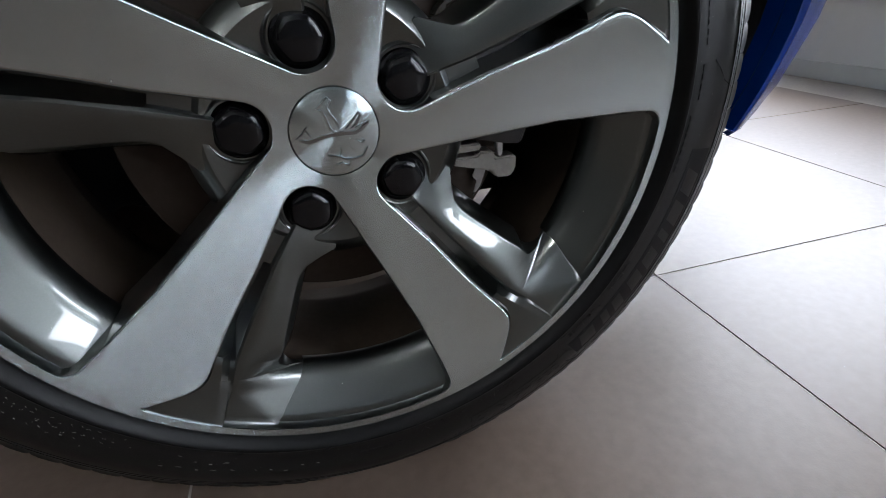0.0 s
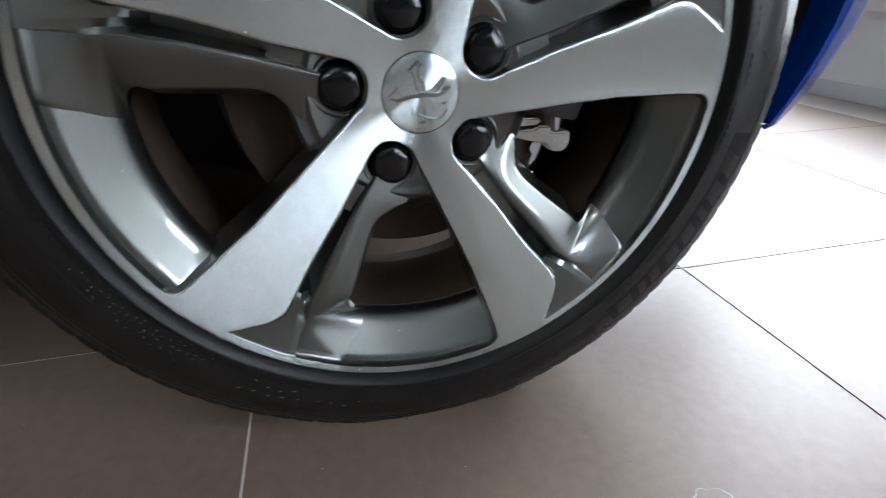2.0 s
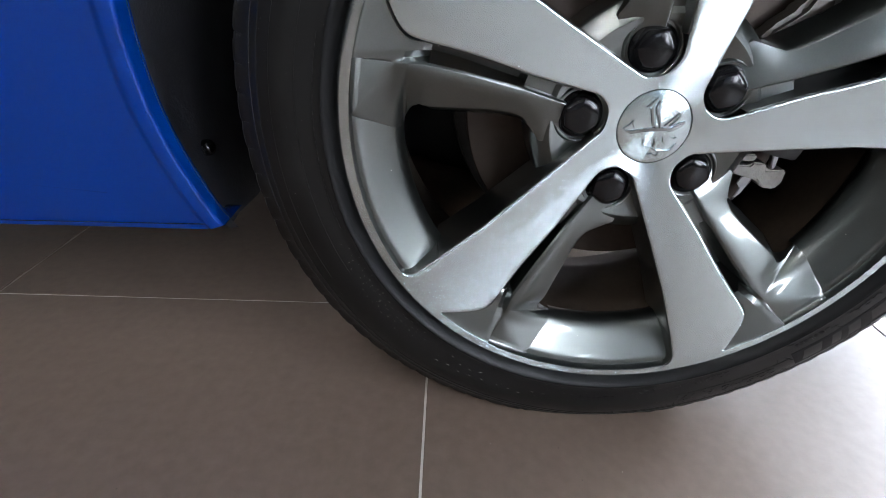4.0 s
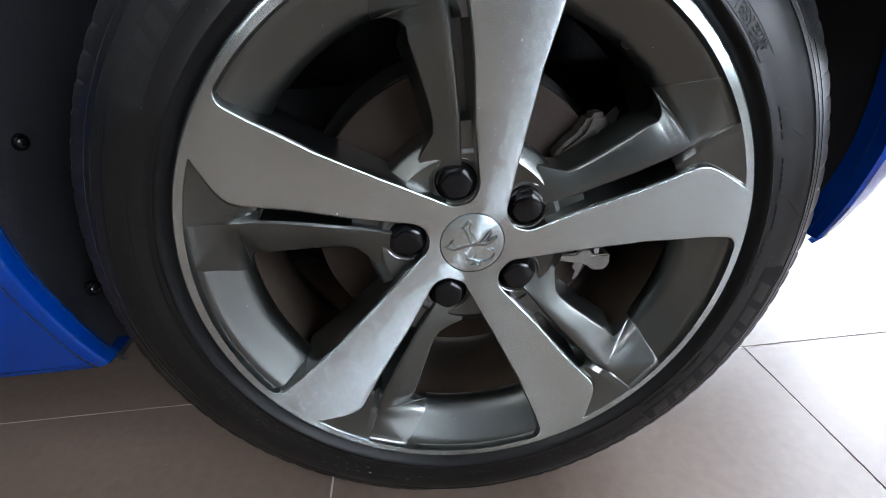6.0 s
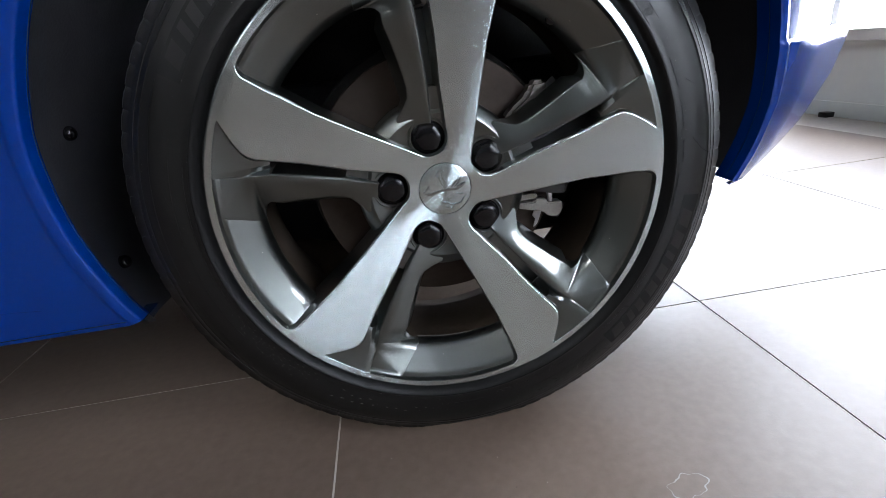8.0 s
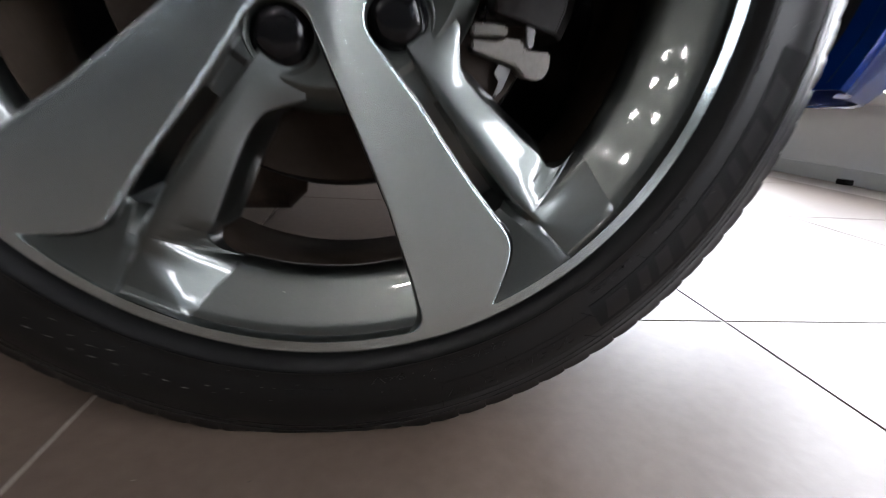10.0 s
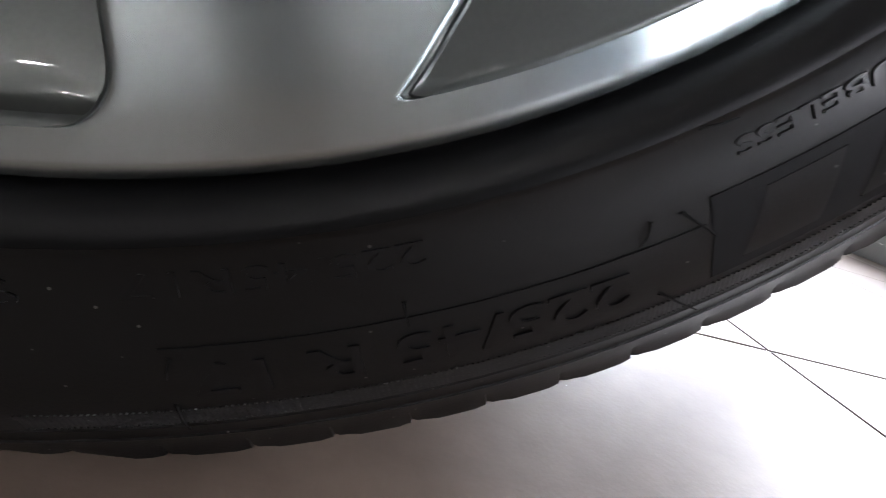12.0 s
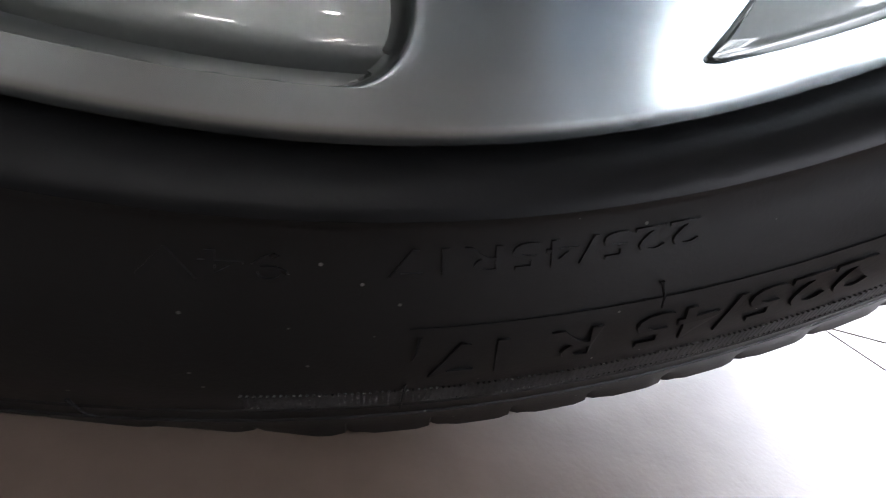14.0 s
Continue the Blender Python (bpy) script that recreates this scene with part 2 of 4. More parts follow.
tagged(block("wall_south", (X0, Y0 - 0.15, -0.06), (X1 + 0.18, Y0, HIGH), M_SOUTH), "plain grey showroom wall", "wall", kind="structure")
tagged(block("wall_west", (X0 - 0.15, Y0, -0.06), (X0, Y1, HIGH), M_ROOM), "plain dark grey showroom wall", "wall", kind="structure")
tagged(block("ceiling", (X0 - 0.15, Y0 - 0.15, HIGH), (X1 + 0.18, Y1 + 0.15, HIGH + 0.12), M_CEIL), "plain off-white showroom ceiling", "ceiling", kind="structure")
tagged(block("ground", (X1 + 0.18, -40, -0.3), (60, 40, -0.1), M_GROUT), "pale paving outside the window", "ground", kind="structure")
tagged(block("backdrop", (6.0, -14, -0.1), (6.05, 14, 11), M_DAY), "bright overcast daylight outside", "backdrop", kind="structure")
window = new("window_1")
tagged(window, "tall showroom window with white frames", "window", kind="structure")
for i in range(4):
    y = WIN0 + 0.03 + (WIN1 - WIN0 - 0.06) * i / 3
    block("window_frame", (X1 + 0.06, y - 0.03, 0.346), (X1 + 0.12, y + 0.03, 2.599), M_FRAME, window, 0.004)

# ceiling lamps
def ceiling_lamp():
    lamp = tagged(new("ceiling_lamp"), "small square white ceiling spotlight, switched on", "ceiling lamp", "ceiling lamps")
    block("housing", (-0.06, -0.06, -0.035), (0.06, 0.06, -0.001), M_FRAME, lamp, 0.005)
    block("diffuser", (-0.024, -0.024, -0.042), (0.024, 0.024, -0.036), M_LAMP, lamp)
    return lamp


# frames of the unseen windows, whose openings are sized for gleam and floor light
for number, (wa, wb, sill, head) in enumerate(SMALL):
    window = tagged(new("window_%d" % (number + 2)), "unseen smaller window with a white frame, added to light the wheel and floor", "window", kind="structure")
    for y0, y1, z0, z1 in ((wa, wa + 0.05, sill, head), (wb - 0.05, wb, sill, head), (wa + 0.051, wb - 0.051, sill, sill + 0.05), (wa + 0.051, wb - 0.051, head - 0.05, head)):
        block("window_frame", (X1 + 0.06, y0, z0), (X1 + 0.12, y1, z1), M_FRAME, window, 0.004)
first = ceiling_lamp()
first.location = (-0.92, -2.95, HIGH)
for j in range(4):
    for side in (-0.2, 0.2):
        copy_thing(first, Matrix.Translation((-5.1 + 0.65 * j, -6.65 + 0.72 * j + side, HIGH)))
for x, y in ((-1.02, -3.35), (-1.66, -2.46), (-1.52, -2.42), (-1.36, -1.30), (-0.92, -1.24), (-3.50, -2.00), (-3.25, -1.85)):
    copy_thing(first, Matrix.Translation((x, y, HIGH)))

# ---------------------------------------------------------------- the wheel
HUB = 0.304         # height of the axle
TIP = 80.3          # angle of the first spoke, clockwise from the top
R_RING, R_BOLT = 0.2275, 0.0562
BOLT = -19.6        # the bolt's angle from its spoke
RHO = 0.0187        # radius of the recess round a bolt


def face_y(r):
    d = max(0.0, R_RING - r)
    return 0.1187 * (d if d > 0.008 else 0.004 + d * d / 0.016) + 0.0004


def deg(mm, r):
    return math.degrees(mm * 0.001 / r)


def arc(r):
    c = (r * r + R_BOLT * R_BOLT - RHO * RHO) / (2 * r * R_BOLT)
    return math.degrees(math.acos(min(1, max(-1, c)))) if abs(r - R_BOLT) < RHO else 0.0


def edge_ccw(r):
    """Edge of the bright spoke on its notched side, in degrees from the notch's tip."""
    if r < 0.0567:
        return BOLT + arc(r)
    return lerp(r, [(0.0567, -0.5), (0.0663, -2.2), (0.076, -3.4), (0.0856, -4.3), (0.0953, -5.1), (0.105, -5.7), (0.125, -6.1), (0.15, -6.6), (0.18, -7.6), (0.187, -7.78), (0.192, -7.8), (0.196, -7.6),
                    (0.199, -7.25), (0.202, -6.75), (0.205, -6.1), (0.2085, -5.2), (0.2121, -4.2), (0.218, -2.5), (0.2245, -0.75), (0.2255, -0.45), (0.2264, -0.2), (0.2270, -0.35), (0.2275, -1.0)])


def corner(r):
    """The rounded outer corner of the window, as degrees added to the edge."""
    d = max(0.0, 1 - (R_RING - r) / 0.0105)
    return deg(10.5 * (1 - math.sqrt(max(0.0, 1 - d * d))), r)


def edge_cw(r):
    if r < 0.0438:
        return 72 + BOLT - arc(r)
    return lerp(r, [(0.0438, 36.2), (0.0488, 32.5), (0.0543, 29.2), (0.0600, 26.7), (0.0654, 24.6), (0.0710, 22.85), (0.0768, 21.3), (0.0825, 20.05), (0.0883, 18.9), (0.1, 17.0), (0.11, 15.8), (0.124, 14.4),
                    (0.15, 12.6), (0.176, 12.0), (0.2, 11.5), (0.2275, 11.5)]) + corner(r)


def ring_uv(bm):
    """Lays u round the axle and v along the radius, for the turning marks."""
    uv = bm.loops.layers.uv.new("turning")
    for f in bm.faces:
        first = None
        for lp in f.loops:
            c = lp.vert.co
            a = math.atan2(c.x, c.z)
            first = a if first is None else first
            a += 2 * math.pi * round((first - a) / (2 * math.pi))
            lp[uv].uv = (a / 6.3, math.hypot(c.x, c.z))


car = tagged(new("car"), "bright blue parked car with dark alloy wheel", "car")

RS = sorted(set([0.03755, 0.039, 0.041, 0.0435, 0.047, 0.051, 0.055, 0.0585, 0.062, 0.066, 0.071, 0.075, 0.08, 0.086, 0.093, 0.1, 0.1045, 0.1055, 0.11, 0.12, 0.13, 0.14, 0.15, 0.16, 0.17, 0.1765, 0.1780, 0.1795, 0.182,
      0.186, 0.19, 0.194, 0.197, 0.199, 0.201, 0.2035, 0.206, 0.209, 0.2121, 0.215, 0.218, 0.2205, 0.2225, 0.2245, 0.226, 0.2268, 0.2272, 0.2275]
                + [round(0.0376 + 0.0009 * i, 5) for i in range(43)] + [0.0749, 0.07495, 0.184, 0.188, 0.1884, 0.1892, 0.1898, 0.1904, 0.1909, 0.1912, 0.1918, 0.192, 0.1926, 0.1932, 0.1938, 0.1945, 0.1952, 0.2216, 0.2220, 0.2230, 0.2237, 0.2251, 0.2256, 0.2264, 0.2270, 0.22735]))


def lip_y(r):
    return lerp(r, [(0.1912, 0.0400), (0.1918, 0.0365), (0.1932, 0.0325), (0.1955, 0.0285), (0.1985, 0.0253), (0.2205, 0.0098), (0.2225, 0.0088), (0.2245, 0.0083), (0.2262, 0.0080), (0.2271, 0.0066), (0.2275, 0.0010)])


def ridge_a(r):
    return lerp(r, [(0.06, -14.8), (0.08, -13.4), (0.1, -12.5), (0.15, -12.2), (0.18, -12.6), (0.2, -13.6), (0.2275, -14.3)])


def crease_a(r):
    return min(ridge_a(r) - deg(0.6, r), lerp(r, [(0.2, -14.6), (0.204, -15.2), (0.2250, -23.2), (0.2275, -24.0)]))


def ridge_y(r):
    return lerp(r, [(0.06, 0.030), (0.1, 0.0235), (0.15, 0.0160), (0.19, 0.0105), (0.2, 0.0102), (0.212, 0.0082), (0.2220, 0.0064), (0.2255, 0.0052), (0.2268, 0.0036), (0.2275, 0.0010)])


def window_a(r):
    return lerp(r, [(0.06, -40), (0.0905, -36), (0.0915, -31.0), (0.0945, -27.6), (0.1, -24.4), (0.108, -22.7), (0.12, -22.2), (0.15, -22.2), (0.172, -22.4), (0.179, -21.9), (0.184, -22.8), (0.1872, -24.1), (0.1896, -25.9), (0.1912, -28.3), (0.1950, -28.2), (0.2, -27.6), (0.21, -26.1), (0.2275, -24.2)])


def window_y(r):
    return lip_y(r) if r > 0.1913 else lerp(r, [(0.06, 0.036), (0.09, 0.0325), (0.1, 0.0295), (0.15, 0.0230), (0.175, 0.0207), (0.183, 0.0240), (0.188, 0.0300), (0.1912, 0.0390)])


def pocket_y(r):
    return lerp(r, [(0.06, 0.034), (0.1045, 0.031), (0.1055, 0.058), (0.1765, 0.058), (0.1780, 0.0145), (0.182, 0.0125), (0.2, 0.0088), (0.212, 0.0060), (0.2220, 0.0034), (0.2255, 0.0024), (0.2268, 0.0019), (0.2275, 0.0010)])


def groove_y(r):
    return lerp(r, [(0.06, 0.034), (0.1045, 0.031), (0.1055, 0.058), (0.1765, 0.058), (0.1780, 0.024), (0.186, 0.0165), (0.20, 0.0098), (0.212, 0.0066), (0.2220, 0.0038), (0.2255, 0.0025), (0.2268, 0.0019), (0.2275, 0.0010)])


# the barrel and the hub drum carry everything else
bm = bmesh.new()
lathe(bm, [(0.2345, 0.012), (0.225, 0.018), (0.2125, 0.034), (0.2075, 0.052), (0.2055, 0.075), (0.2055, 0.15), (0.215, 0.17), (0.222, 0.2), (0.235, 0.205)], 160)
for f in bm.faces:
    f.material_index = 1 if f.calc_center_median().y > 0.05 else 0
wheel = mesh_object("alloy_wheel", bm, M_BARREL, car)
wheel.data.materials.append(M_DUST)
tagged(wheel, "five-spoke alloy wheel in dark metallic grey and bright turned aluminium")
wheel.location = (0, 0, HUB)


def spoke_body():
    """The painted part of one fifth of the wheel: channel, slanting side spoke, inner rim face, flank, bolt cup and hub skirt."""
    bm = bmesh.new()
    rows = []
    for r in [q for q in RS if q >= 0.066]:
        e, ra, wa, cr = edge_ccw(r), ridge_a(r), window_a(r), crease_a(r)
        f, py, gy, ry, wy = face_y(r), pocket_y(r), groove_y(r), ridge_y(r), window_y(r)
        py, gy = max(py, f + 0.0011), max(gy, f + 0.0011)
        gap = min(deg(1.5, r), (e - ra) * 0.25)
        pk = ra + max(lerp(r, [(0.1, 3.0), (0.178, 3.2), (0.2, 2.2), (0.2225, 0.5), (0.2275, 0.3)]), gap * 1.2)
        pk = min(pk, e - gap * 2.0)
        chamfer = min(deg(1.7, r), (pk - ra) * 0.3)
        half = min(deg(0.9, r), (cr - wa) * 0.3)
        slope = [(cr + (wa - cr) * q, ry + (wy - ry) * g) for q, g in ((0.25, 0.22), (0.5, 0.46), (0.75, 0.70), (0.93, 0.86))]
        bead = lerp(r, [(0.183, 0.0), (0.192, 1.0), (0.2268, 1.0), (0.2275, 0.2)])
        g2 = gap + (min(deg(2.6, r), (e - ra) * 0.4) - gap) * bead
        d2 = min(0.0022, py - f)
        trench = bead * lerp(r, [(0.2, 0.0024), (0.212, 0.0012), (0.2268, 0.0003)])
        cols = [(e, f + 0.0010), (e - g2 * 0.12, f + 0.0014 + trench * 0.8), (e - g2 * 0.40, f + 0.0015 + trench), (e - g2 * 0.62, f + max(0.0012, d2 * 0.8)), (e - g2, py)] + [(e - g2 + (pk - e + g2) * q / 8, py) for q in range(1, 9)] + [(ra + (pk - ra) * 0.45, gy), (ra + chamfer, min(ry + 0.0016, gy)), (ra, ry + 0.0001), (ra - deg(0.5, r), ry),
                (cr, ry + 0.0002)] + slope + [(wa + half * 0.5, wy - (wy - ry) * 0.08), (wa, wy)]
        if r <= 0.1913:
            k = lerp(r, [(0.09, 0.3), (0.11, 1.0), (0.17, 1.0), (0.181, 0.3), (0.1905, 0.08)])
            tf = lerp(r, [(0.17, 1.0), (0.181, 0.75), (0.187, 0.35), (0.1910, 0.03)])
            cols += [(wa - deg(1.3 * k, r), wy + 0.0022 * tf), (wa - deg(6.5 * k, r), wy + 0.016 * tf), (wa - deg(8.5 * k, r), wy + 0.026 * tf)]
        else:
            cols += [(wa - deg(0.3, r), wy), (wa - deg(0.5, r), wy), (wa - deg(0.6, r), wy)]
        rows.append([polar(r, a, y) for a, y in cols])
    loft(bm, rows)
    # sloping inner face of the rim in the window, and its rounded inner edge
    rows = []
    back = [(0.1950, 0.050), (0.1930, 0.047), (0.1918, 0.044)]
    for r, y in back + [(q, lip_y(q)) for q in (0.1912, 0.1918, 0.1932, 0.1955, 0.1985, 0.203, 0.208, 0.213, 0.2175, 0.2205, 0.2225, 0.2245, 0.2262, 0.2271, 0.2275)]:
        rr = max(r, 0.1914)
        a1, a0 = window_a(rr) - deg(0.5, r), edge_cw(rr) - 72 + deg(1.4, r) * (1 if r < 0.226 else 0.3)
        rows.append([polar(r, a0 + (a1 - a0) * i / 16, y) for i in range(17)])
    loft(bm, rows)
    # plain flank of the spoke
    rows = []
    for r in [q for q in RS if q >= 0.044]:
        e, f = edge_cw(r), face_y(r)
        low = lip_y(r) + 0.0003 if r > 0.195 else 0.050
        cols = [(e, f + 0.0010), (e + deg(0.4, r), f + 0.0014), (e + deg(0.8, r), f + 0.0020), (e + deg(1.5, r), f + (low - f) * 0.35), (e + deg(2.4, r), low), (e + deg(2.4, r), low + (0.012 if r <= 0.195 else 0.0))]
        if r > 0.2225:
            k = 1 if r < 0.226 else 0.6
            cols = [(e, f + 0.0010), (e + deg(0.4, r), f + 0.0012), (e + deg(0.8, r), min(low, f + 0.0016)), (e + deg(1.2 * k, r), min(low, f + 0.003)), (e + deg(1.8 * k, r), low), (e + deg(2.0 * k, r), low)]
        rows.append([polar(r, a, y) for a, y in cols])
    loft(bm, rows)
    # cup in which the bolt sits
    c = Vector(polar(R_BOLT, BOLT, 0))
    fy = face_y(R_BOLT)
    rows = []
    for i in range(56):
        a = 2 * math.pi * i / 56
        rows.append([(c.x + q * math.sin(a), y, c.z + q * math.cos(a))
                     for q, y in ((0.0262, fy + 0.022), (0.0238, fy + 0.0165), (0.0222, fy + 0.0122), (0.0212, fy + 0.0104), (0.0203, fy + 0.0098), (0.0194, fy + 0.0104), (0.0189, fy + 0.012), (0.0185, fy + 0.03), (0.0, fy + 0.03))])
    loft(bm, rows, True)
    # skirt from the bolts down to the window
    rows = []
    for r, y in ((0.03, 0.030), (0.055, 0.0335), (0.068, 0.0330), (0.0765, 0.0302), (0.0782, 0.0300), (0.0800, 0.0308), (0.0908, 0.0392), (0.0925, 0.0415), (0.0932, 0.045), (0.0934, 0.075)):
        rows.append([polar(r, -64 + 76 * i / 26, y) for i in range(27)])
    loft(bm, rows)
    return bm


def spoke_face():
    bm = bmesh.new()
    rows = []
    for r in RS:
        a0, a1 = edge_ccw(r), edge_cw(r)
        roll = [(0.0, 0.0010), (0.2, 0.0006), (0.55, 0.00024), (1.1, 0.00005)]
        c = deg(1.7, r)
        y = face_y(r)
        rows.append([polar(r, a0 + deg(w, r), y + h) for w, h in roll] + [polar(r, a0 + c + (a1 - a0 - 2 * c) * i / 16, y) for i in range(17)] + [polar(r, a1 - deg(w, r), y + h) for w, h in reversed(roll)])
    loft(bm, rows)
    ring_uv(bm)
    return bm


body = part("spoke_body", spoke_body(), M_PAINT, wheel, "dark metallic grey painted side spoke with recessed channel", angle=30)
face = part("spoke", spoke_face(), M_MACHINED, wheel, "bright lathe-turned aluminium spoke", angle=30)
for k in range(5):
    for src in (body, face):
        o = src
        if k:
            o = src.copy()
            scene.collection.objects.link(o)
            o.parent = wheel
        o.matrix_basis = Matrix.Rotation(radians(TIP + 72 * k), 4, "Y")

bm = bmesh.new()
lathe(bm, [(0.0285, face_y(0.0285)), (0.033, face_y(0.033)), (0.03757, face_y(0.03757))], 120)
ring_uv(bm)
part("hub_face", bm, M_MACHINED, wheel, "bright turned hub ring round the cap")
bm = bmesh.new()
lathe(bm, [(R_RING - 0.00006, 0.0019), (R_RING, 0.00088), (0.2300, 0.00085), (0.2326, 0.0007), (0.2336, 0.0008), (0.2347, 0.0014), (0.2357, 0.0026), (0.2363, 0.0040), (0.2365, 0.010), (0.232, 0.016)], 240)
ring_uv(bm)
part("rim_ring", bm, M_MACHINED, wheel, "bright turned outer ring of the rim", angle=50)

# centre cap with an embossed plain device
bm = bmesh.new()
cy = face_y(0.0285)


def cap_y(r):
    return lerp(r, [(0.0, cy - 0.0016), (0.01, cy - 0.0015), (0.02, cy - 0.0011), (0.026, cy - 0.0006), (0.0276, cy)])


lathe(bm, [(0.0001, cap_y(0)), (0.005, cap_y(0.005)), (0.01, cap_y(0.01)), (0.02, cap_y(0.02)), (0.026, cap_y(0.026)), (0.0276, cy - 0.0001), (0.0281, cy + 0.0012), (0.0281, cy + 0.012)], 96)
ring_uv(bm)
part("centre_cap", bm, M_CAP, wheel, "round brushed aluminium centre cap with an embossed device")


def stroke(bm, points, width, height=0.0015):
    """A raised rounded stroke on the cap; points in thousandths of the cap's radius."""
    pts = [Vector((x * 0.0000285, -z * 0.0000285)) for x, z in points]
    rows = []
    for i, p in enumerate(pts):
        d = (pts[min(i + 1, len(pts) - 1)] - pts[max(i - 1, 0)]).normalized()
        n = Vector((-d.y, d.x))
        w = width * 0.9 * (0.35 if i in (0, len(pts) - 1) else 1.0)
        row = []
        for s, h in ((-1, 0.0), (-0.86, 0.85), (-0.7, 1.0), (0.7, 1.0), (0.86, 0.85), (1, 0.0)):
            q = p + n * (s * w)
            row.append((q.x, cap_y(q.length) - h * height + 0.00003, q.y))
        rows.append(row)
    loft(bm, rows)


bm = bmesh.new()
stroke(bm, [(-790, 80), (-600, 130), (-300, 60), (-50, 30), (200, 20), (420, 40), (600, -40), (770, -150)], 0.0016, 0.0011)
stroke(bm, [(30, 0), (-100, -120), (-150, -330), (-210, -500), (-330, -540), (-150, -700), (-80, -780), (-10, -700), (-90, -560)], 0.0009)
stroke(bm, [(120, -20), (60, -250), (-40, -400), (-90, -560)], 0.0009)
stroke(bm, [(-540, 20), (-650, -150), (-590, -190), (-700, -60), (-850, 40)], 0.0006)
stroke(bm, [(240, -60), (400, -220), (570, -400), (600, -330), (480, -150), (360, -60)], 0.0006)
stroke(bm, [(450, -60), (620, -140), (770, -190)], 0.0005)
stroke(bm, [(-240, 300), (-230, 480), (40, 540), (150, 620), (400, 630), (560, 590), (680, 400)], 0.0006)
stroke(bm, [(40, 300), (90, 400), (40, 500)], 0.0006)
stroke(bm, [(430, 200), (560, 280), (640, 230), (560, 180)], 0.0005)
stroke(bm, [(260, 240), (300, 360), (360, 430)], 0.0004)
stroke(bm, [(-60, 720), (80, 700), (210, 780), (250, 660)], 0.0005)
part("embossed_device", bm, M_CHROME, wheel, "raised plain device on the centre cap", angle=35)


def bolt_cover():
    bm = bmesh.new()
    n, rows = 60, []
    for i in range(n):
        a = 2 * math.pi * i / n
        rows.append([])
        for q, y, hexy in ((0.0180, 0.020, 0), (0.0180, 0.0105, 0), (0.0177, 0.0088, 0), (0.0168, 0.0076, 0.1), (0.0160, 0.0070, 0.6), (0.0154, 0.0056, 1), (0.0145, 0.0028, 1), (0.0130, 0.0013, 0.9), (0.0104, 0.0005, 0.6), (0.006, 0.0001, 0.2), (0.0001, 0.0, 0)):
            w = math.cos(math.pi / 6) / math.cos((a % (math.pi / 3)) - math.pi / 6)
            s = q * (1 + hexy * (w - 1) * 0.5)
            rows[-1].append((s * math.sin(a), y, s * math.cos(a)))
    loft(bm, rows, True)
    return bm


cover = part("bolt_cover", bolt_cover(), M_PLASTIC, wheel, "black plastic hexagonal bolt cover", angle=70)
for k in range(5):
    m = Matrix.Translation(polar(R_BOLT, TIP + 72 * k + BOLT, face_y(R_BOLT) + 0.0025)) @ Matrix.Rotation(radians((17, 42, 8, 55, 29)[k]), 4, "Y")
    o = cover
    if k:
        o = cover.copy()
        scene.collection.objects.link(o)
        o.parent = wheel
    o.matrix_basis = m

# tyre valve in the inner rim face
bm = bmesh.new()
n = 20
rows = []
for i in range(n):
    a = 2 * math.pi * i / n
    rows.append([(q * math.cos(a), q * math.sin(a), z) for q, z in ((0.0100, -0.004), (0.0098, 0.003), (0.0072, 0.007), (0.0058, 0.015), (0.0062, 0.0155), (0.0062, 0.026), (0.0052, 0.0280), (0.0001, 0.0282))])
loft(bm, rows, True)
valve = part("tyre_valve", bm, M_PLASTIC, wheel, "black rubber tyre valve with cap")
valve.matrix_basis = Matrix.Translation(polar(0.2110, 39.0, 0.052)) @ Matrix.Rotation(radians(39.0), 4, "Y") @ Matrix.Rotation(radians(180 - 58), 4, "X")

# tyre
TEETH = 94
TYRE = [(0.2335, 0.014), (0.2358, 0.0075), (0.2372, 0.0058), (0.2386, 0.0032), (0.2403, 0.0006), (0.2422, -0.0016), (0.2440, -0.0031), (0.2453, -0.0037), (0.2463, -0.0038), (0.2470, -0.0034), (0.2482, -0.0028),
        (0.2540, -0.0026), (0.2580, -0.0024), (0.2640, -0.0020), (0.2700, -0.0010), (0.2760, 0.0006), (0.2820, 0.0028), (0.2870, 0.0054), (0.2915, 0.0080), (0.2922, 0.0080), (0.2935, 0.0096),
        (0.2980, 0.0124), (0.2986, 0.0122), (0.3004, 0.0140), (0.3045, 0.0165), (0.3070, 0.0180), (0.3106, 0.0196), (0.3138, 0.0260), (0.3157, 0.0350), (0.3166, 0.0480), (0.3170, 0.0620)]
GROOVES = [(0.3168, 0.0625), (0.3095, 0.0635), (0.3095, 0.0715), (0.3170, 0.0725), (0.3172, 0.1), (0.3100, 0.101), (0.3100, 0.109), (0.3172, 0.11), (0.317, 0.1375), (0.3095, 0.1385), (0.3095, 0.1465), (0.3168, 0.1475)]
BACK = [(0.3162, 0.162), (0.3148, 0.175), (0.3125, 0.183), (0.3092, 0.1895), (0.304, 0.194), (0.28, 0.208), (0.25, 0.214), (0.236, 0.205)]


def seat(p):
    """Presses the tyre flat where it stands on the floor, with a slight bulge above."""
    x, y, z = p
    squash = max(0.0, (-0.24 - z) / 0.07)
    if y < 0.03:
        y -= 0.003 * min(1, squash) * max(0.0, 1 - abs(x) / 0.16)
    return (x, y, max(z, -HUB + 0.0008))


def side_y(r):
    return lerp(r, TYRE[3:27])


bm = bmesh.new()
rows = []
STEPS = 12
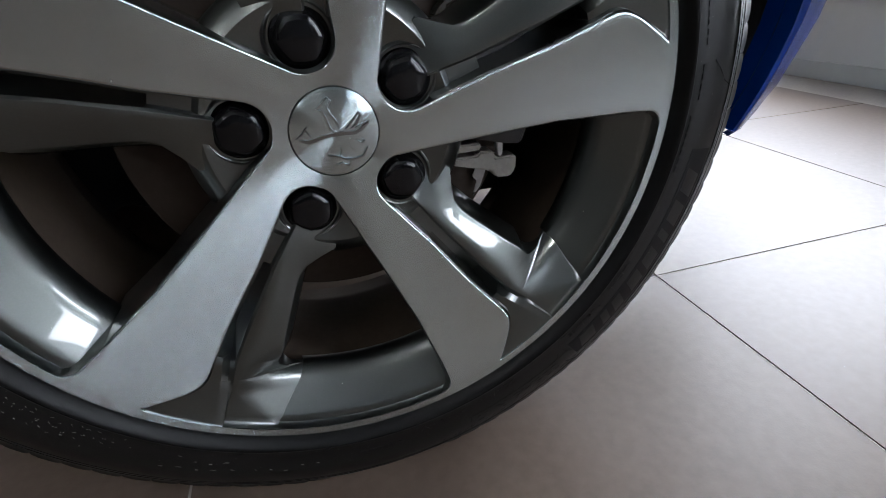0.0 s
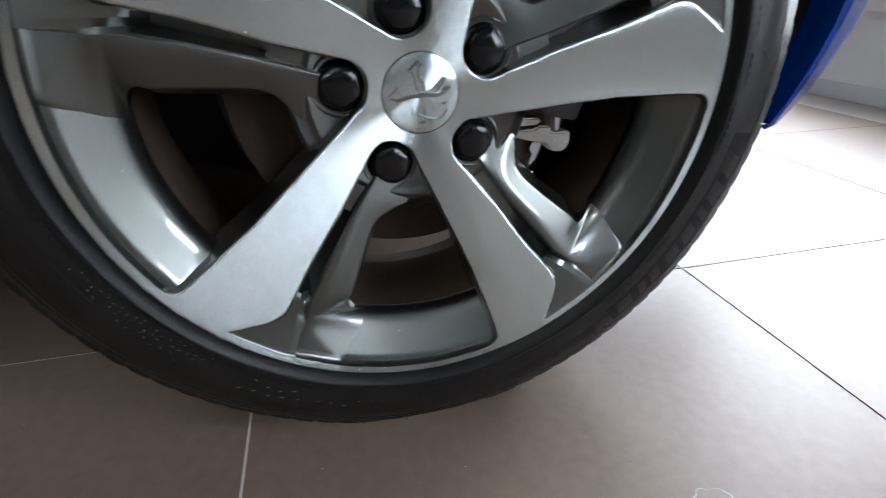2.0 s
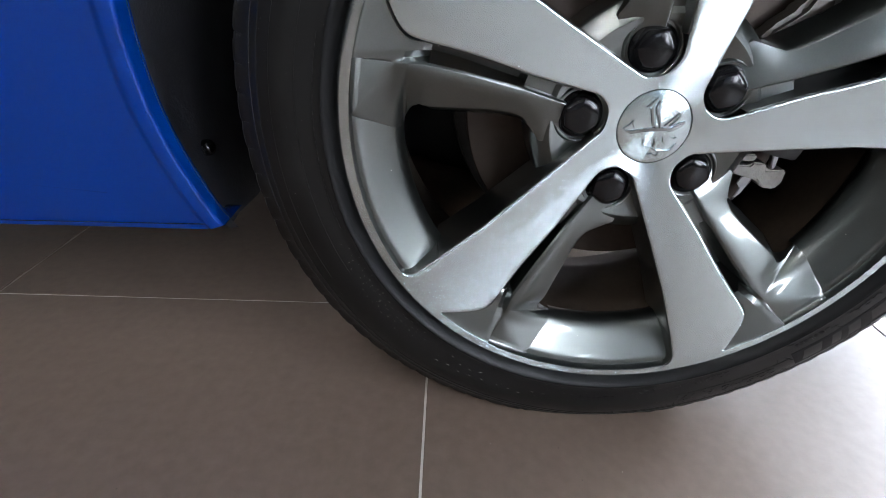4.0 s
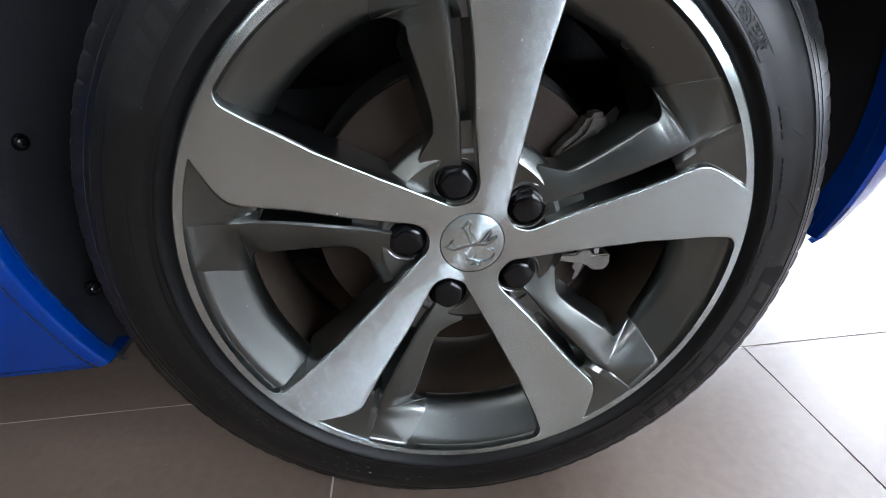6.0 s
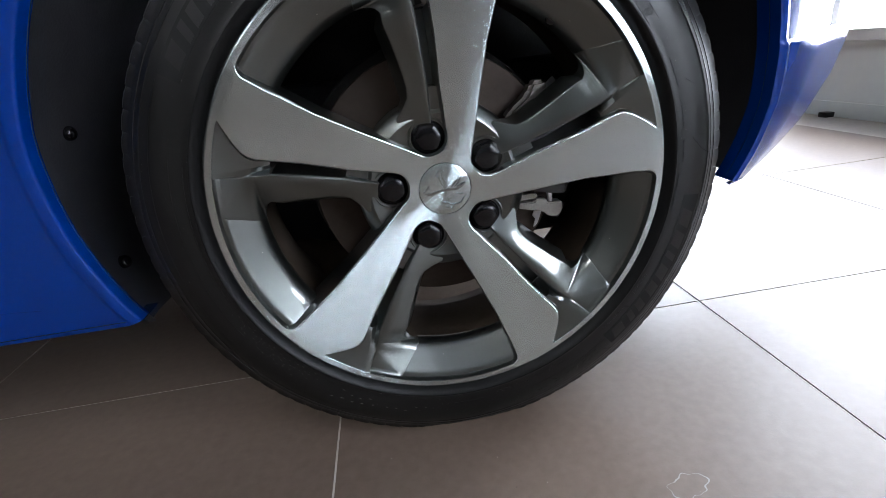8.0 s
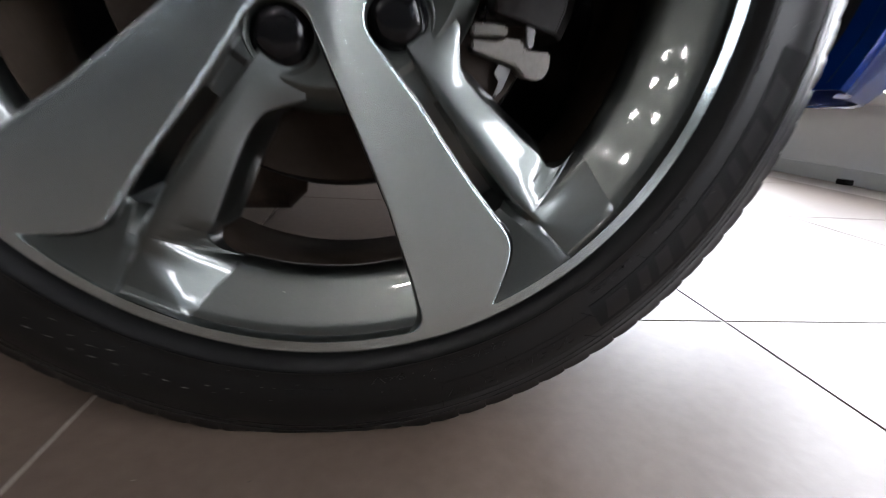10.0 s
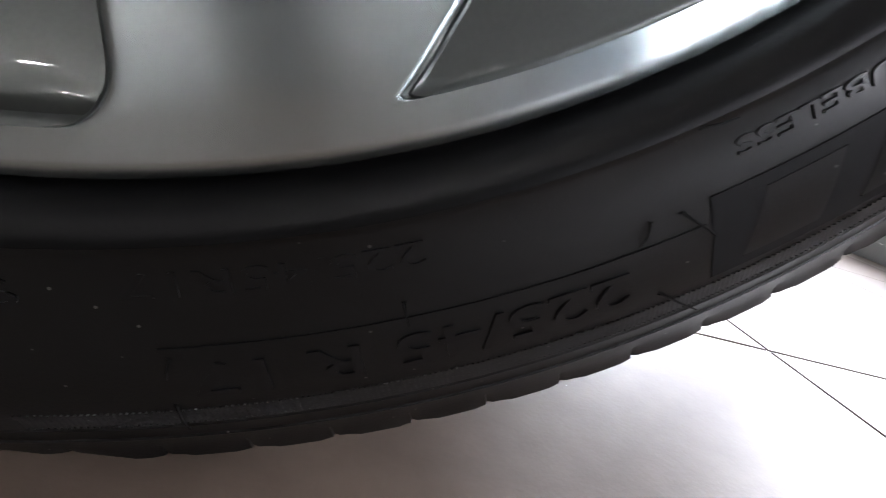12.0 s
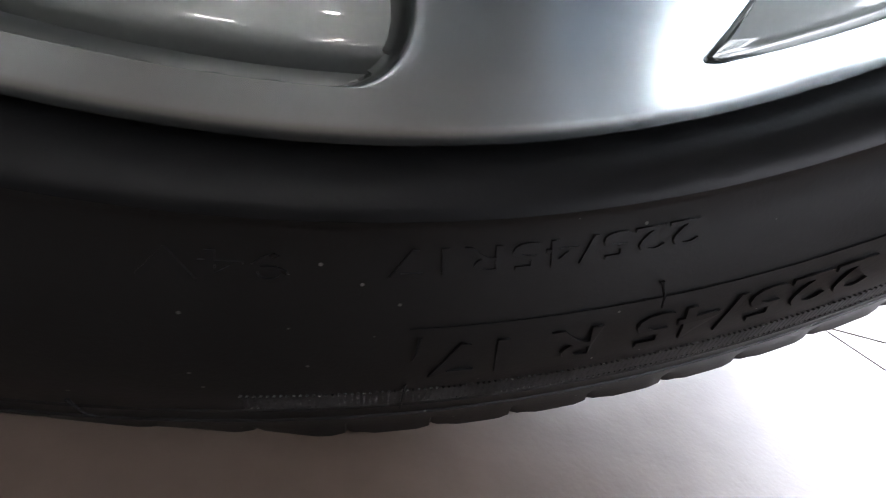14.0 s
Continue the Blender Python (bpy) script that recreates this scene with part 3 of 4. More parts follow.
# one pitch of the shoulder: a groove that deepens, ends in a step, and a bevel behind the step
GROOVE = (0.0, 0.0004, 0.0007, 0.0008, 0.0008) + (0.0,) * 7
BEVEL = (0.0, 0.0, 0.0, 0.0, 0.0010, 0.0007) + (0.0,) * 6
for i in range(TEETH * STEPS):
    q = i % STEPS
    a = radians(360 * i / (TEETH * STEPS) + 0.26 - (0.26 if q == 5 else 0.0))
    rows.append([])
    for r, y in TYRE + GROOVES + BACK:
        if 0.3025 < r and (y < 0.06 or 0.15 < y < 0.19):
            cut = min(1.0, (r - 0.3025) / 0.006)
            r -= cut * GROOVE[q]
            if y < 0.03:
                y += min(1.0, max(0.0, (r - 0.3035) / 0.004)) * BEVEL[q]
        rows[-1].append(seat((r * math.sin(a), y, r * math.cos(a))))
loft(bm, rows, True)
for f in bm.faces:
    f.material_index = 1 if all(math.hypot(v.co.x, v.co.z) < 0.24685 and v.co.y < 0.02 for v in f.verts) else 0
tyre = part("tyre", bm, M_RUBBER, wheel, "black rubber low-profile tyre with raised markings", angle=28)
tyre.data.materials.append(M_PROTECTOR)


def on_side(a, r, lift):
    x, y, z = polar(r, a, side_y(r) - lift)
    return seat((x, y, z))


def lettering(name, text, a0, a1, r0, r1, height, mat, label, bold=0.0):
    """Raised lettering that runs clockwise from a0 to a1 with its feet at r0 and its heads at r1."""
    curve = bpy.data.curves.new(name, "FONT")
    curve.body, curve.size, curve.extrude, curve.offset = text, 1.0, 0.5, bold
    curve.resolution_u = 3
    ob = bpy.data.objects.new(name, curve)
    scene.collection.objects.link(ob)
    me = bpy.data.meshes.new_from_object(ob.evaluated_get(bpy.context.evaluated_depsgraph_get()))
    bpy.data.objects.remove(ob)
    bm = bmesh.new()
    bm.from_mesh(me)
    bpy.data.meshes.remove(me)
    x0, x1 = min(v.co.x for v in bm.verts), max(v.co.x for v in bm.verts)
    y0, y1 = min(v.co.y for v in bm.verts), max(v.co.y for v in bm.verts)
    for v in bm.verts:
        f, g = (v.co.x - x0) / (x1 - x0), (v.co.y - y0) / (y1 - y0)
        v.co = on_side(a0 + (a1 - a0) * f, r0 + (r1 - r0) * g, height if v.co.z > 0 else -0.0004)
    return part(name, bm, mat, wheel, label, smooth=False)


def band(bm, a0, a1, r0, r1, lift, skew=0.0, steps=None, side=True):
    """A slightly raised patch of the sidewall between two angles and two radii."""
    steps = steps or max(2, int(abs(a1 - a0) / 1.5) + 1)
    nr = max(2, int((r1 - r0) / 0.003) + 1)
    rows = []
    for i in range(steps + 1):
        f = i / steps
        row = []
        cols = [(r0, -0.0004)] if side else []
        cols += [(r0 + (r1 - r0) * j / nr, lift) for j in range(nr + 1)] + ([(r1, -0.0004)] if side else [])
        for r, h in cols:
            a = a0 + (a1 - a0) * f + skew * (r - r0) / (r1 - r0)
            row.append(on_side(a, r, h))
        rows.append(row)
    loft(bm, rows)


SIZE = "raised tyre size marking"
lettering("size_marking", "225/45 R 17", 144.1, 163.0, 0.2710, 0.2803, 0.0006, M_RUBBER_SMOOTH, SIZE, 0.01)
lettering("small_size_marking", "225/45R17", 152.5, 164.6, 0.2512, 0.2562, 0.0004, M_RUBBER_SMOOTH, SIZE)
lettering("load_marking", "94V", 168.1, 173.0, 0.2520, 0.2572, 0.0004, M_RUBBER_SMOOTH, "raised load marking")
lettering("tubeless_marking", "TUBELESS", 130.1, 138.8, 0.2518, 0.2555, 0.0005, M_RUBBER_SMOOTH, "raised word on the sidewall", 0.01)
lettering("radial_marking", "RADIAL", 120.4, 127.2, 0.2508, 0.2545, 0.0005, M_RUBBER_SMOOTH, "raised word on the sidewall", 0.01)
for i, word in enumerate(("1 POLYESTER", "1 POLYAMIDE", "1 POLYESTER")):
    lettering("ply_marking", word, 45.5 + i * 0.4, 55.5 - i * 0.3, 0.2565 - 0.0030 * i, 0.2586 - 0.0030 * i, 0.0008, M_RUBBER_SMOOTH, "small raised lettering")
for r in (0.2494, 0.2599):
    bm = bmesh.new()
    band(bm, 44.3, 57.0, r, r + 0.0006, 0.0004)
    part("raised_line", bm, M_RUBBER_SMOOTH, wheel)
for a in (43.7, 57.1):
    bm = bmesh.new()
    band(bm, a, a + 0.13, 0.2506, 0.2592, 0.0004, steps=1)
    part("raised_line", bm, M_RUBBER_SMOOTH, wheel)
# dark maker's panels with plain lighter bars
for a0, a1 in ((98.5, 140.2), (-59.0, -16.0)):
    bm = bmesh.new()
    band(bm, a0, a1, 0.2612, 0.2824, 0.0003)
    part("dark_panel", bm, M_PANEL, wheel, "matt black panel on the sidewall")
BARS = [(0.6, 4.2), (6.2, 8.0), (9.4, 11.8), (14.0, 17.2), (18.6, 22.0), (24.0, 25.6), (27.2, 31.0), (32.6, 36.6)]
for a0, turn in ((138.3, -1), (-57.5, 1)):
    for b0, b1 in BARS:
        bm = bmesh.new()
        band(bm, a0 + turn * b0, a0 + turn * b1, 0.2640, 0.2795, 0.0005, 1.1)
        part("plain_bar", bm, M_RUBBER, wheel)
# runs of small unreadable marks as short bars
for a0, a1, r0, r1, n in ((66.0, 72.5, 0.2540, 0.2580, 4), (76.0, 82.5, 0.2540, 0.2585, 5), (85.0, 91.0, 0.2535, 0.2570, 4), (93.0, 103.0, 0.2500, 0.2540, 7),
                          (177.0, 185.0, 0.2580, 0.2620, 6), (192.0, 205.0, 0.2660, 0.2690, 5), (206.0, 219.0, 0.2660, 0.2700, 5), (207.0, 217.0, 0.2590, 0.2615, 4),
                          (222.0, 250.0, 0.2540, 0.2556, 22), (226.0, 246.0, 0.2570, 0.2586, 16), (228.0, 240.0, 0.2640, 0.2665, 8), (252.0, 285.0, 0.2515, 0.2528, 26)):
    s = (a1 - a0) / n
    for i in range(n):
        bm = bmesh.new()
        if 190 < a0 < 232:
            q, w = r0 + random.uniform(-0.004, 0.004), random.uniform(0.0003, 0.001)
            band(bm, a0 + s * i, a0 + s * (i + random.uniform(0.05, 0.25)), q, q + w, 0.00045, random.uniform(-0.3, 0.3), steps=1)
            part("dirt_fleck", bm, M_DIRT, wheel)
        else:
            band(bm, a0 + s * i, a0 + s * (i + random.uniform(0.45, 0.8)), r0, r1 - random.uniform(0, 0.0008), 0.0008, steps=1)
            part("raised_mark", bm, M_RUBBER_SMOOTH, wheel)
# raised lines, the ribbed band and the fine ridges of the sidewall
for a0, a1, r in ((140.5, 163.8, 0.2668), (243.0, 290.0, 0.2640), (243.0, 300.0, 0.2825)):
    bm = bmesh.new()
    band(bm, a0, a1, r, r + 0.0006, 0.0004)
    part("raised_line", bm, M_RUBBER_SMOOTH, wheel)
bm = bmesh.new()
band(bm, 20.0, 128.0, 0.2866, 0.2898, 0.0009)
part("raised_rib", bm, M_RIB, wheel, "pale grey raised rib round the shoulder")
bm = bmesh.new()
for i in range(290):
    a = 100 + 70 * i / 289
    band(bm, a, a + 0.11, 0.2848, 0.2906, 0.0006, steps=1)
tagged(part("rib_band", bm, M_TREAD, wheel, "band of fine ribs", smooth=False), kind="stuff")
for i in range(14):
    bm = bmesh.new()
    a = 266 + 8 * i / 13
    band(bm, a, a + 0.3, 0.2640, 0.2815, 0.0004, steps=1)
    part("raised_rib", bm, M_RUBBER, wheel, smooth=False)


def whisker(a0, r0, a1, r1, lift):
    """A thin rubber hair left by the mould."""
    bm = bmesh.new()
    p0, p1 = Vector(on_side(a0, r0, 0.0002)), Vector(on_side(a1, r1, lift))
    d = (p1 - p0).normalized()
    s = d.orthogonal().normalized()
    t = d.cross(s)
    rows = []
    for i in range(6):
        rows.append([p0 + (p1 - p0) * f + Vector((0, -0.0009 * math.sin(math.pi * f), 0)) + (s * math.cos(i * math.pi / 3) + t * math.sin(i * math.pi / 3)) * w
                     for f, w in ((0, 0.0005), (0.1, 0.0003), (0.5, 0.00024), (0.95, 0.0002), (1, 0.00008))])
    loft(bm, rows, True)
    return part("mould_hair", bm, M_PANEL, wheel)


for w in ((141.5, 0.2619, 140.2, 0.2700, 0.0012), (142.7, 0.2806, 140.6, 0.2935, 0.0016), (140.3, 0.2467, 138.6, 0.2479, 0.001), (130.6, 0.2545, 129.8, 0.2600, 0.0012), (153.8, 0.2630, 153.8, 0.2685, 0.0014),
          (142.9, 0.2612, 143.5, 0.2659, 0.0004), (163.4, 0.2690, 163.7, 0.2742, 0.0010), (163.9, 0.2822, 164.0, 0.2935, 0.0012), (88.0, 0.2765, 89.8, 0.2910, 0.0020), (71.5, 0.2640, 73.5, 0.2715, 0.0020),
          (84.8, 0.2640, 87.6, 0.2740, 0.0016), (118.0, 0.2890, 118.6, 0.2960, 0.0020), (176.0, 0.2890, 175.2, 0.2965, 0.0014), (205.0, 0.2470, 205.8, 0.2478, 0.001), (190.0, 0.2468, 191.0, 0.2476, 0.001)):
    whisker(*w)

# brake disc and caliper
bm = bmesh.new()
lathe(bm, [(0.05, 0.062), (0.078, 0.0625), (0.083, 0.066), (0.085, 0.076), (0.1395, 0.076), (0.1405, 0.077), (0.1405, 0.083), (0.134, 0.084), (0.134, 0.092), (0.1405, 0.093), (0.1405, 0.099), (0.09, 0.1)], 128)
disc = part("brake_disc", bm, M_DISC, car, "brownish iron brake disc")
disc.location = (0, 0, HUB)


def caliper_piece(name, a0, a1, prof, mat, label, parent, n=8):
    """A cast piece that follows the disc's edge from a0 to a1, closed at both ends."""
    bm = bmesh.new()
    rows = []
    for i in range(n + 1):
        f = i / n
        k = 1 - 0.12 * (abs(2 * f - 1) ** 6)
        rm = sum(p[0] for p in prof) / len(prof)
        ym = sum(p[1] for p in prof) / len(prof)
        rows.append([polar(rm + (r - rm) * k, a0 + (a1 - a0) * f, ym + (y - ym) * k) for r, y in prof])
    for row in rows:
        row.append(row[0])
    loft(bm, rows)
    bmesh.ops.remove_doubles(bm, verts=bm.verts, dist=0.00001)
    bmesh.ops.holes_fill(bm, edges=[e for e in bm.edges if e.is_boundary], sides=0)
    bmesh.ops.bevel(bm, geom=[e for e in bm.edges if e.calc_face_angle(0) > 0.6], offset=0.0012, segments=2, affect="EDGES")
    return part(name, bm, mat, parent, label)


caliper = caliper_piece("brake_caliper", 57, 104, [(0.098, 0.066), (0.102, 0.054), (0.128, 0.050), (0.150, 0.056), (0.160, 0.070), (0.160, 0.120), (0.148, 0.120), (0.144, 0.070)], M_DARK_STEEL, "dark cast brake caliper over the disc", car)
caliper.location = (0, 0, HUB)


def plate(name, outline, y0, y1, mat, label, bevel=0.0015):
    """A cast or pressed piece: an outline in millimetres from the axle, with thickness and rounded edges."""
    bm = bmesh.new()
    vs = [bm.verts.new((x * 0.001, y0, z * 0.001)) for x, z in outline]
    f = bm.faces.new(vs)
    top = bmesh.ops.extrude_face_region(bm, geom=[f])["geom"]
    for v in top:
        if isinstance(v, bmesh.types.BMVert):
            v.co.y = y1
    bmesh.ops.bevel(bm, geom=list(bm.edges), offset=bevel, segments=2, affect="EDGES", clamp_overlap=True)
    return part(name, bm, mat, caliper, label)


plate("bracket", [(90, -42), (110, -42), (112, -39), (124, -40), (126, -46), (144, -46), (144, -58), (139, -64), (127, -63), (120, -56), (90, -48)], 0.062, 0.078, M_CAST, "pale cast bracket end")
plate("bracket_lug", [(90, -32), (113, -32), (114, -38), (90, -39)], 0.062, 0.074, M_CAST, "pale cast bracket lug")
plate("bracket_post", [(125, -30), (131, -31), (131, -44), (127, -44)], 0.060, 0.066, M_CLIP, "bright steel clip end", 0.0008)
plate("pad_clip", [(111, -55), (120, -57), (115, -71), (108, -79), (112, -66), (108, -61)], 0.069, 0.0705, M_CLIP, "bright steel pad clip", 0.0004)
plate("slide_pin", [(96, -20), (140, -20), (140, -30), (96, -30)], 0.066, 0.082, M_DARK_STEEL, "dark slide pin sleeve", 0.003)
plate("upper_finger", [(78, 58), (86, 69), (104, 82), (110, 95), (126, 96), (128, 80), (115, 67), (94, 57)], 0.056, 0.078, M_IRON, "grey cast caliper finger", 0.004)
plate("upper_clip", [(129, 88), (139, 97), (143, 92), (139, 82), (130, 80)], 0.072, 0.074, M_CLIP, "bright steel pad clip", 0.0004)
# hub carrier, strut and shield behind the disc
bm = bmesh.new()
lathe(bm, [(0.03, 0.115), (0.13, 0.112), (0.15, 0.118), (0.152, 0.125), (0.12, 0.135), (0.05, 0.16), (0.045, 0.3)], 64)
shield = part("dust_shield", bm, M_DARK_STEEL, car, "dark steel dust shield behind the disc")
shield.location = (0, 0, HUB)

# rusty lower arm that carries the hub
bm = bmesh.new()
rows = []
for x, y, z, q in ((-0.03, 0.165, 0.150, 0.012), (-0.045, 0.168, 0.150, 0.028), (-0.09, 0.178, 0.158, 0.040), (-0.13, 0.188, 0.160, 0.043), (-0.17, 0.205, 0.172, 0.036), (-0.22, 0.235, 0.185, 0.030), (-0.28, 0.275, 0.200, 0.032)):
    rows.append([(x, y + q * 0.55 * math.cos(2 * math.pi * i / 16), z + q * math.sin(2 * math.pi * i / 16)) for i in range(17)])
loft(bm, rows)
bmesh.ops.remove_doubles(bm, verts=bm.verts, dist=0.00001)
part("lower_arm", bm, M_RUST, car, "rusty brown forged lower arm")

# ---------------------------------------------------------------- the car's body round the wheel
NOSE = [(0.246, 0.56), (0.26, 0.66), (0.28, 0.80), (0.31, 0.90), (0.34, 1.0), (0.385, 1.07), (0.397, 1.065), (0.403, 1.04), (0.406, 0.98), (0.408, 0.83), (0.415, 0.80), (0.60, 0.80), (0.92, 0.7)]


def nose_end(z):
    """How far forward the rounded nose reaches at a height."""
    return 0.30 + 0.589 * lerp(z, NOSE)


def body_y(x, z):
    side = lerp(z, [(0.15, 0.075), (0.2, 0.054), (0.3, 0.038), (0.41, 0.024), (0.6, 0.008), (0.75, 0.018), (0.86, 0.06), (0.92, 0.13)])
    k = lerp(z, NOSE)
    nose = k * lerp(0.30 + (x - 0.30) / k, [(0.30, 0.0), (0.35, 0.012), (0.41, 0.028), (0.46, 0.052), (0.53, 0.108), (0.60, 0.165), (0.655, 0.21), (0.70, 0.25), (0.805, 0.37), (0.86, 0.52), (0.89, 0.80)])
    return side + nose


ARCH = [(-107, 0.377), (-100, 0.381), (-90, 0.388), (-75, 0.396), (0, 0.400), (60, 0.410), (72, 0.409), (85, 0.402), (92, 0.388), (99, 0.3705)]


def arch_point(phi, out):
    """A point out metres outside the edge of the wheel arch."""
    r = lerp(phi, ARCH) + out
    return r * math.sin(radians(phi)), HUB + r * math.cos(radians(phi))


def panel(name, phis, far, label, inward):
    """A body panel that ends at the wheel arch in a folded flange."""
    bm = bmesh.new()
    rows = []
    for phi in phis:
        x0, z0 = arch_point(phi, 0)
        row = [(x0, body_y(x0, z0) + inward, z0)]
        for out, dy in ((0.0, 0.004), (0.0008, 0.0012), (0.003, 0.0), (0.010, -0.0012), (0.013, -0.001), (0.015, 0.0006), (0.018, 0.0008)):
            x, z = arch_point(phi, out)
            row.append((x, body_y(x, z) + dy, z))
        x1, z1 = far(phi)
        xa, za = row[-1][0], row[-1][2]
        for f in (0.08, 0.18, 0.3, 0.42, 0.54, 0.66, 0.78, 0.9, 1.0):
            x, z = xa + (x1 - xa) * f, za + (z1 - za) * f
            row.append((x, body_y(x, z) + 0.0008 * (1 - f), z))
        rows.append(row)
    loft(bm, rows)
    return part(name, bm, M_BLUE, car, label, angle=50)


def far_side(phi):
    s, c = math.sin(radians(phi)), math.cos(radians(phi))
    k = min([(-1.15) / s if s < -0.01 else 9, 0.62 / c if c > 0.01 else 9, 0.70 / s if s > 0.01 else 9])
    x, z = k * s, HUB + k * c
    return (x, z) if phi > -100 else (-1.15, max(z, 0.197 - 0.02 * (-107 - phi)) if phi > -106.9 else 0.196)


panel("front_wing", [-107 + i * 2.5 for i in range(63)] + [50], far_side, "glossy blue front wing round the wheel arch", 0.02)


def bumper():
    """The bumper's corner: level rows from the arch round the nose, with a shelf under the headlamp."""
    bm = bmesh.new()
    rows = []
    for z in [0.2462, 0.252, 0.26, 0.27, 0.28, 0.295, 0.31, 0.325, 0.34, 0.36, 0.375, 0.385, 0.391, 0.397, 0.401, 0.4035, 0.4055, 0.4075, 0.4095, 0.413, 0.43, 0.46, 0.50, 0.54, 0.578]:
        p0, p1 = 45.0, 100.5
        for i in range(30):
            mid = (p0 + p1) / 2
            p0, p1 = (mid, p1) if arch_point(mid, 0.018)[1] > z else (p0, mid)
        x0, z0 = arch_point(p0, 0)
        z0 = max(z0, 0.2462)
        row = [(x0, body_y(x0, z0) + 0.035, z0)]
        for out, dy in ((0.0, 0.004), (0.0008, 0.0012), (0.003, 0.0), (0.010, -0.0012), (0.013, -0.001), (0.015, 0.0006), (0.018, 0.0008)):
            x, zz = arch_point(p0, out)
            zz = max(zz, 0.2462)
            row.append((x, body_y(x, zz) + dy, zz))
        xa = row[-1][0]
        for i in range(1, 31):
            f = 1 - (1 - i / 30) ** 1.3
            x = xa + (nose_end(z) - xa) * f
            row.append((x, body_y(x, z), z))
        rows.append(row)
    loft(bm, rows)
    return part("front_bumper", bm, M_BLUE, car, "glossy blue front bumper corner with a shelf", angle=40)


bumper()
# clear headlamp above the shelf: housing, glass and a bright bowl behind it
bm = bmesh.new()
rows = []
for z in (0.4105, 0.412, 0.43, 0.46, 0.50, 0.54, 0.57):
    xs = [0.69 + (nose_end(z) + 0.028 - 0.69) * i / 14 for i in range(15)]
    rows.append([(x, body_y(min(x - 0.012, nose_end(z)), z) + (0.004 if z > 0.411 else 0.03), z) for x in xs])
loft(bm, rows)
glass = part("headlamp", bm, M_LENS, car, "clear headlamp lens above the bumper shelf")
bm = bmesh.new()
rows = []
for z in (0.412, 0.43, 0.46, 0.50, 0.54, 0.57):
    xs = [0.70 + (nose_end(z) + 0.015 - 0.70) * i / 10 for i in range(11)]
    rows.append([(x, body_y(min(x, nose_end(z)), z) + 0.02, z) for x in xs])
loft(bm, rows)
part("reflector", bm, M_CLIP, glass, "bright reflector bowl")
# folded lower edges of wing and bumper
bm = bmesh.new()
rows = []
for i in range(25):
    x = -0.3605 - 0.79 * i / 24
    z = 0.1965
    rows.append([(x, body_y(x, z), z), (x, body_y(x, z) + 0.004, z - 0.004), (x, body_y(x, z) + 0.05, z - 0.004)])
loft(bm, rows)
part("sill_edge", bm, M_BLUE, car, "blue folded lower edge of the wing")
bm = bmesh.new()
rows = []
for i in range(25):
    x = 0.366 + 0.26 * i / 24
    z = 0.2462
    rows.append([(x, body_y(x, z), z), (x, body_y(x, z) + 0.003, z - 0.003), (x, body_y(x, z) + 0.010, z - 0.001)])
loft(bm, rows)
part("bumper_edge", bm, M_BLUE, car, "blue folded lower edge of the bumper")

# black liner inside the arch, undertray, bonnet and the far parts of the body
bm = bmesh.new()
rows = []
for i in range(60):
    phi = -109 + 206.6 * i / 59
    x0, z0 = arch_point(phi, -0.001)
    yb = body_y(x0, z0)
    row = [(x0, yb + 0.016, z0)]
    for out, y in ((0.012, yb + 0.022), (0.016, yb + 0.06), (0.010, yb + 0.10), (0.012, 0.30), (-0.10, 0.34), (-0.37, 0.345)):
        x, z = arch_point(phi, out)
        row.append((x, y, z))
    rows.append(row)
loft(bm, rows)
liner = part("arch_liner", bm, M_LINER, car, "black plastic wheel arch liner")
for phi, y in ((-98.3, 0.118), (-76.0, 0.118), (-52.0, 0.118)):
    bm = bmesh.new()
    rows = []
    for i in range(16):
        a = 2 * math.pi * i / 16
        rows.append([(q * math.cos(a), q * math.sin(a), h) for q, h in ((0.008, -0.003), (0.008, 0.001), (0.0068, 0.0040), (0.004, 0.0060), (0.002, 0.0066), (0.0001, 0.0067))])
    loft(bm, rows, True)
    rivet = part("rivet", bm, M_PLASTIC, liner, "glossy black plastic rivet")
    x, z = arch_point(phi, 0.0095)
    rivet.matrix_basis = Matrix.Translation((x, y, z)) @ Matrix.Rotation(radians(phi + 180), 4, "Y")
for name, lo, hi, bevel, label in (("undertray", (-1.15, 0.12, 0.20), (-0.40, 1.66, 0.215), 0.004, "black undertray"), ("undertray", (0.42, 0.24, 0.262), (0.56, 1.5, 0.275), 0.004, "black undertray"),
                                   ("undertray", (-0.41, 0.36, 0.215), (0.43, 1.42, 0.23), 0.004, "black undertray"), ("subframe", (-0.40, 0.40, 0.150), (0.40, 0.62, 0.225), 0.02, "dark steel subframe"),
                                   ("suspension_arm", (-0.30, 0.215, 0.160), (0.30, 0.26, 0.42), 0.02, "dark suspension arm")):
    bm = bmesh.new()
    box(bm, lo, hi, bevel)
    part(name, bm, M_LINER, car, label)
# bonnet: never in view, it only blocks light from above
bm = bmesh.new()
rows = []
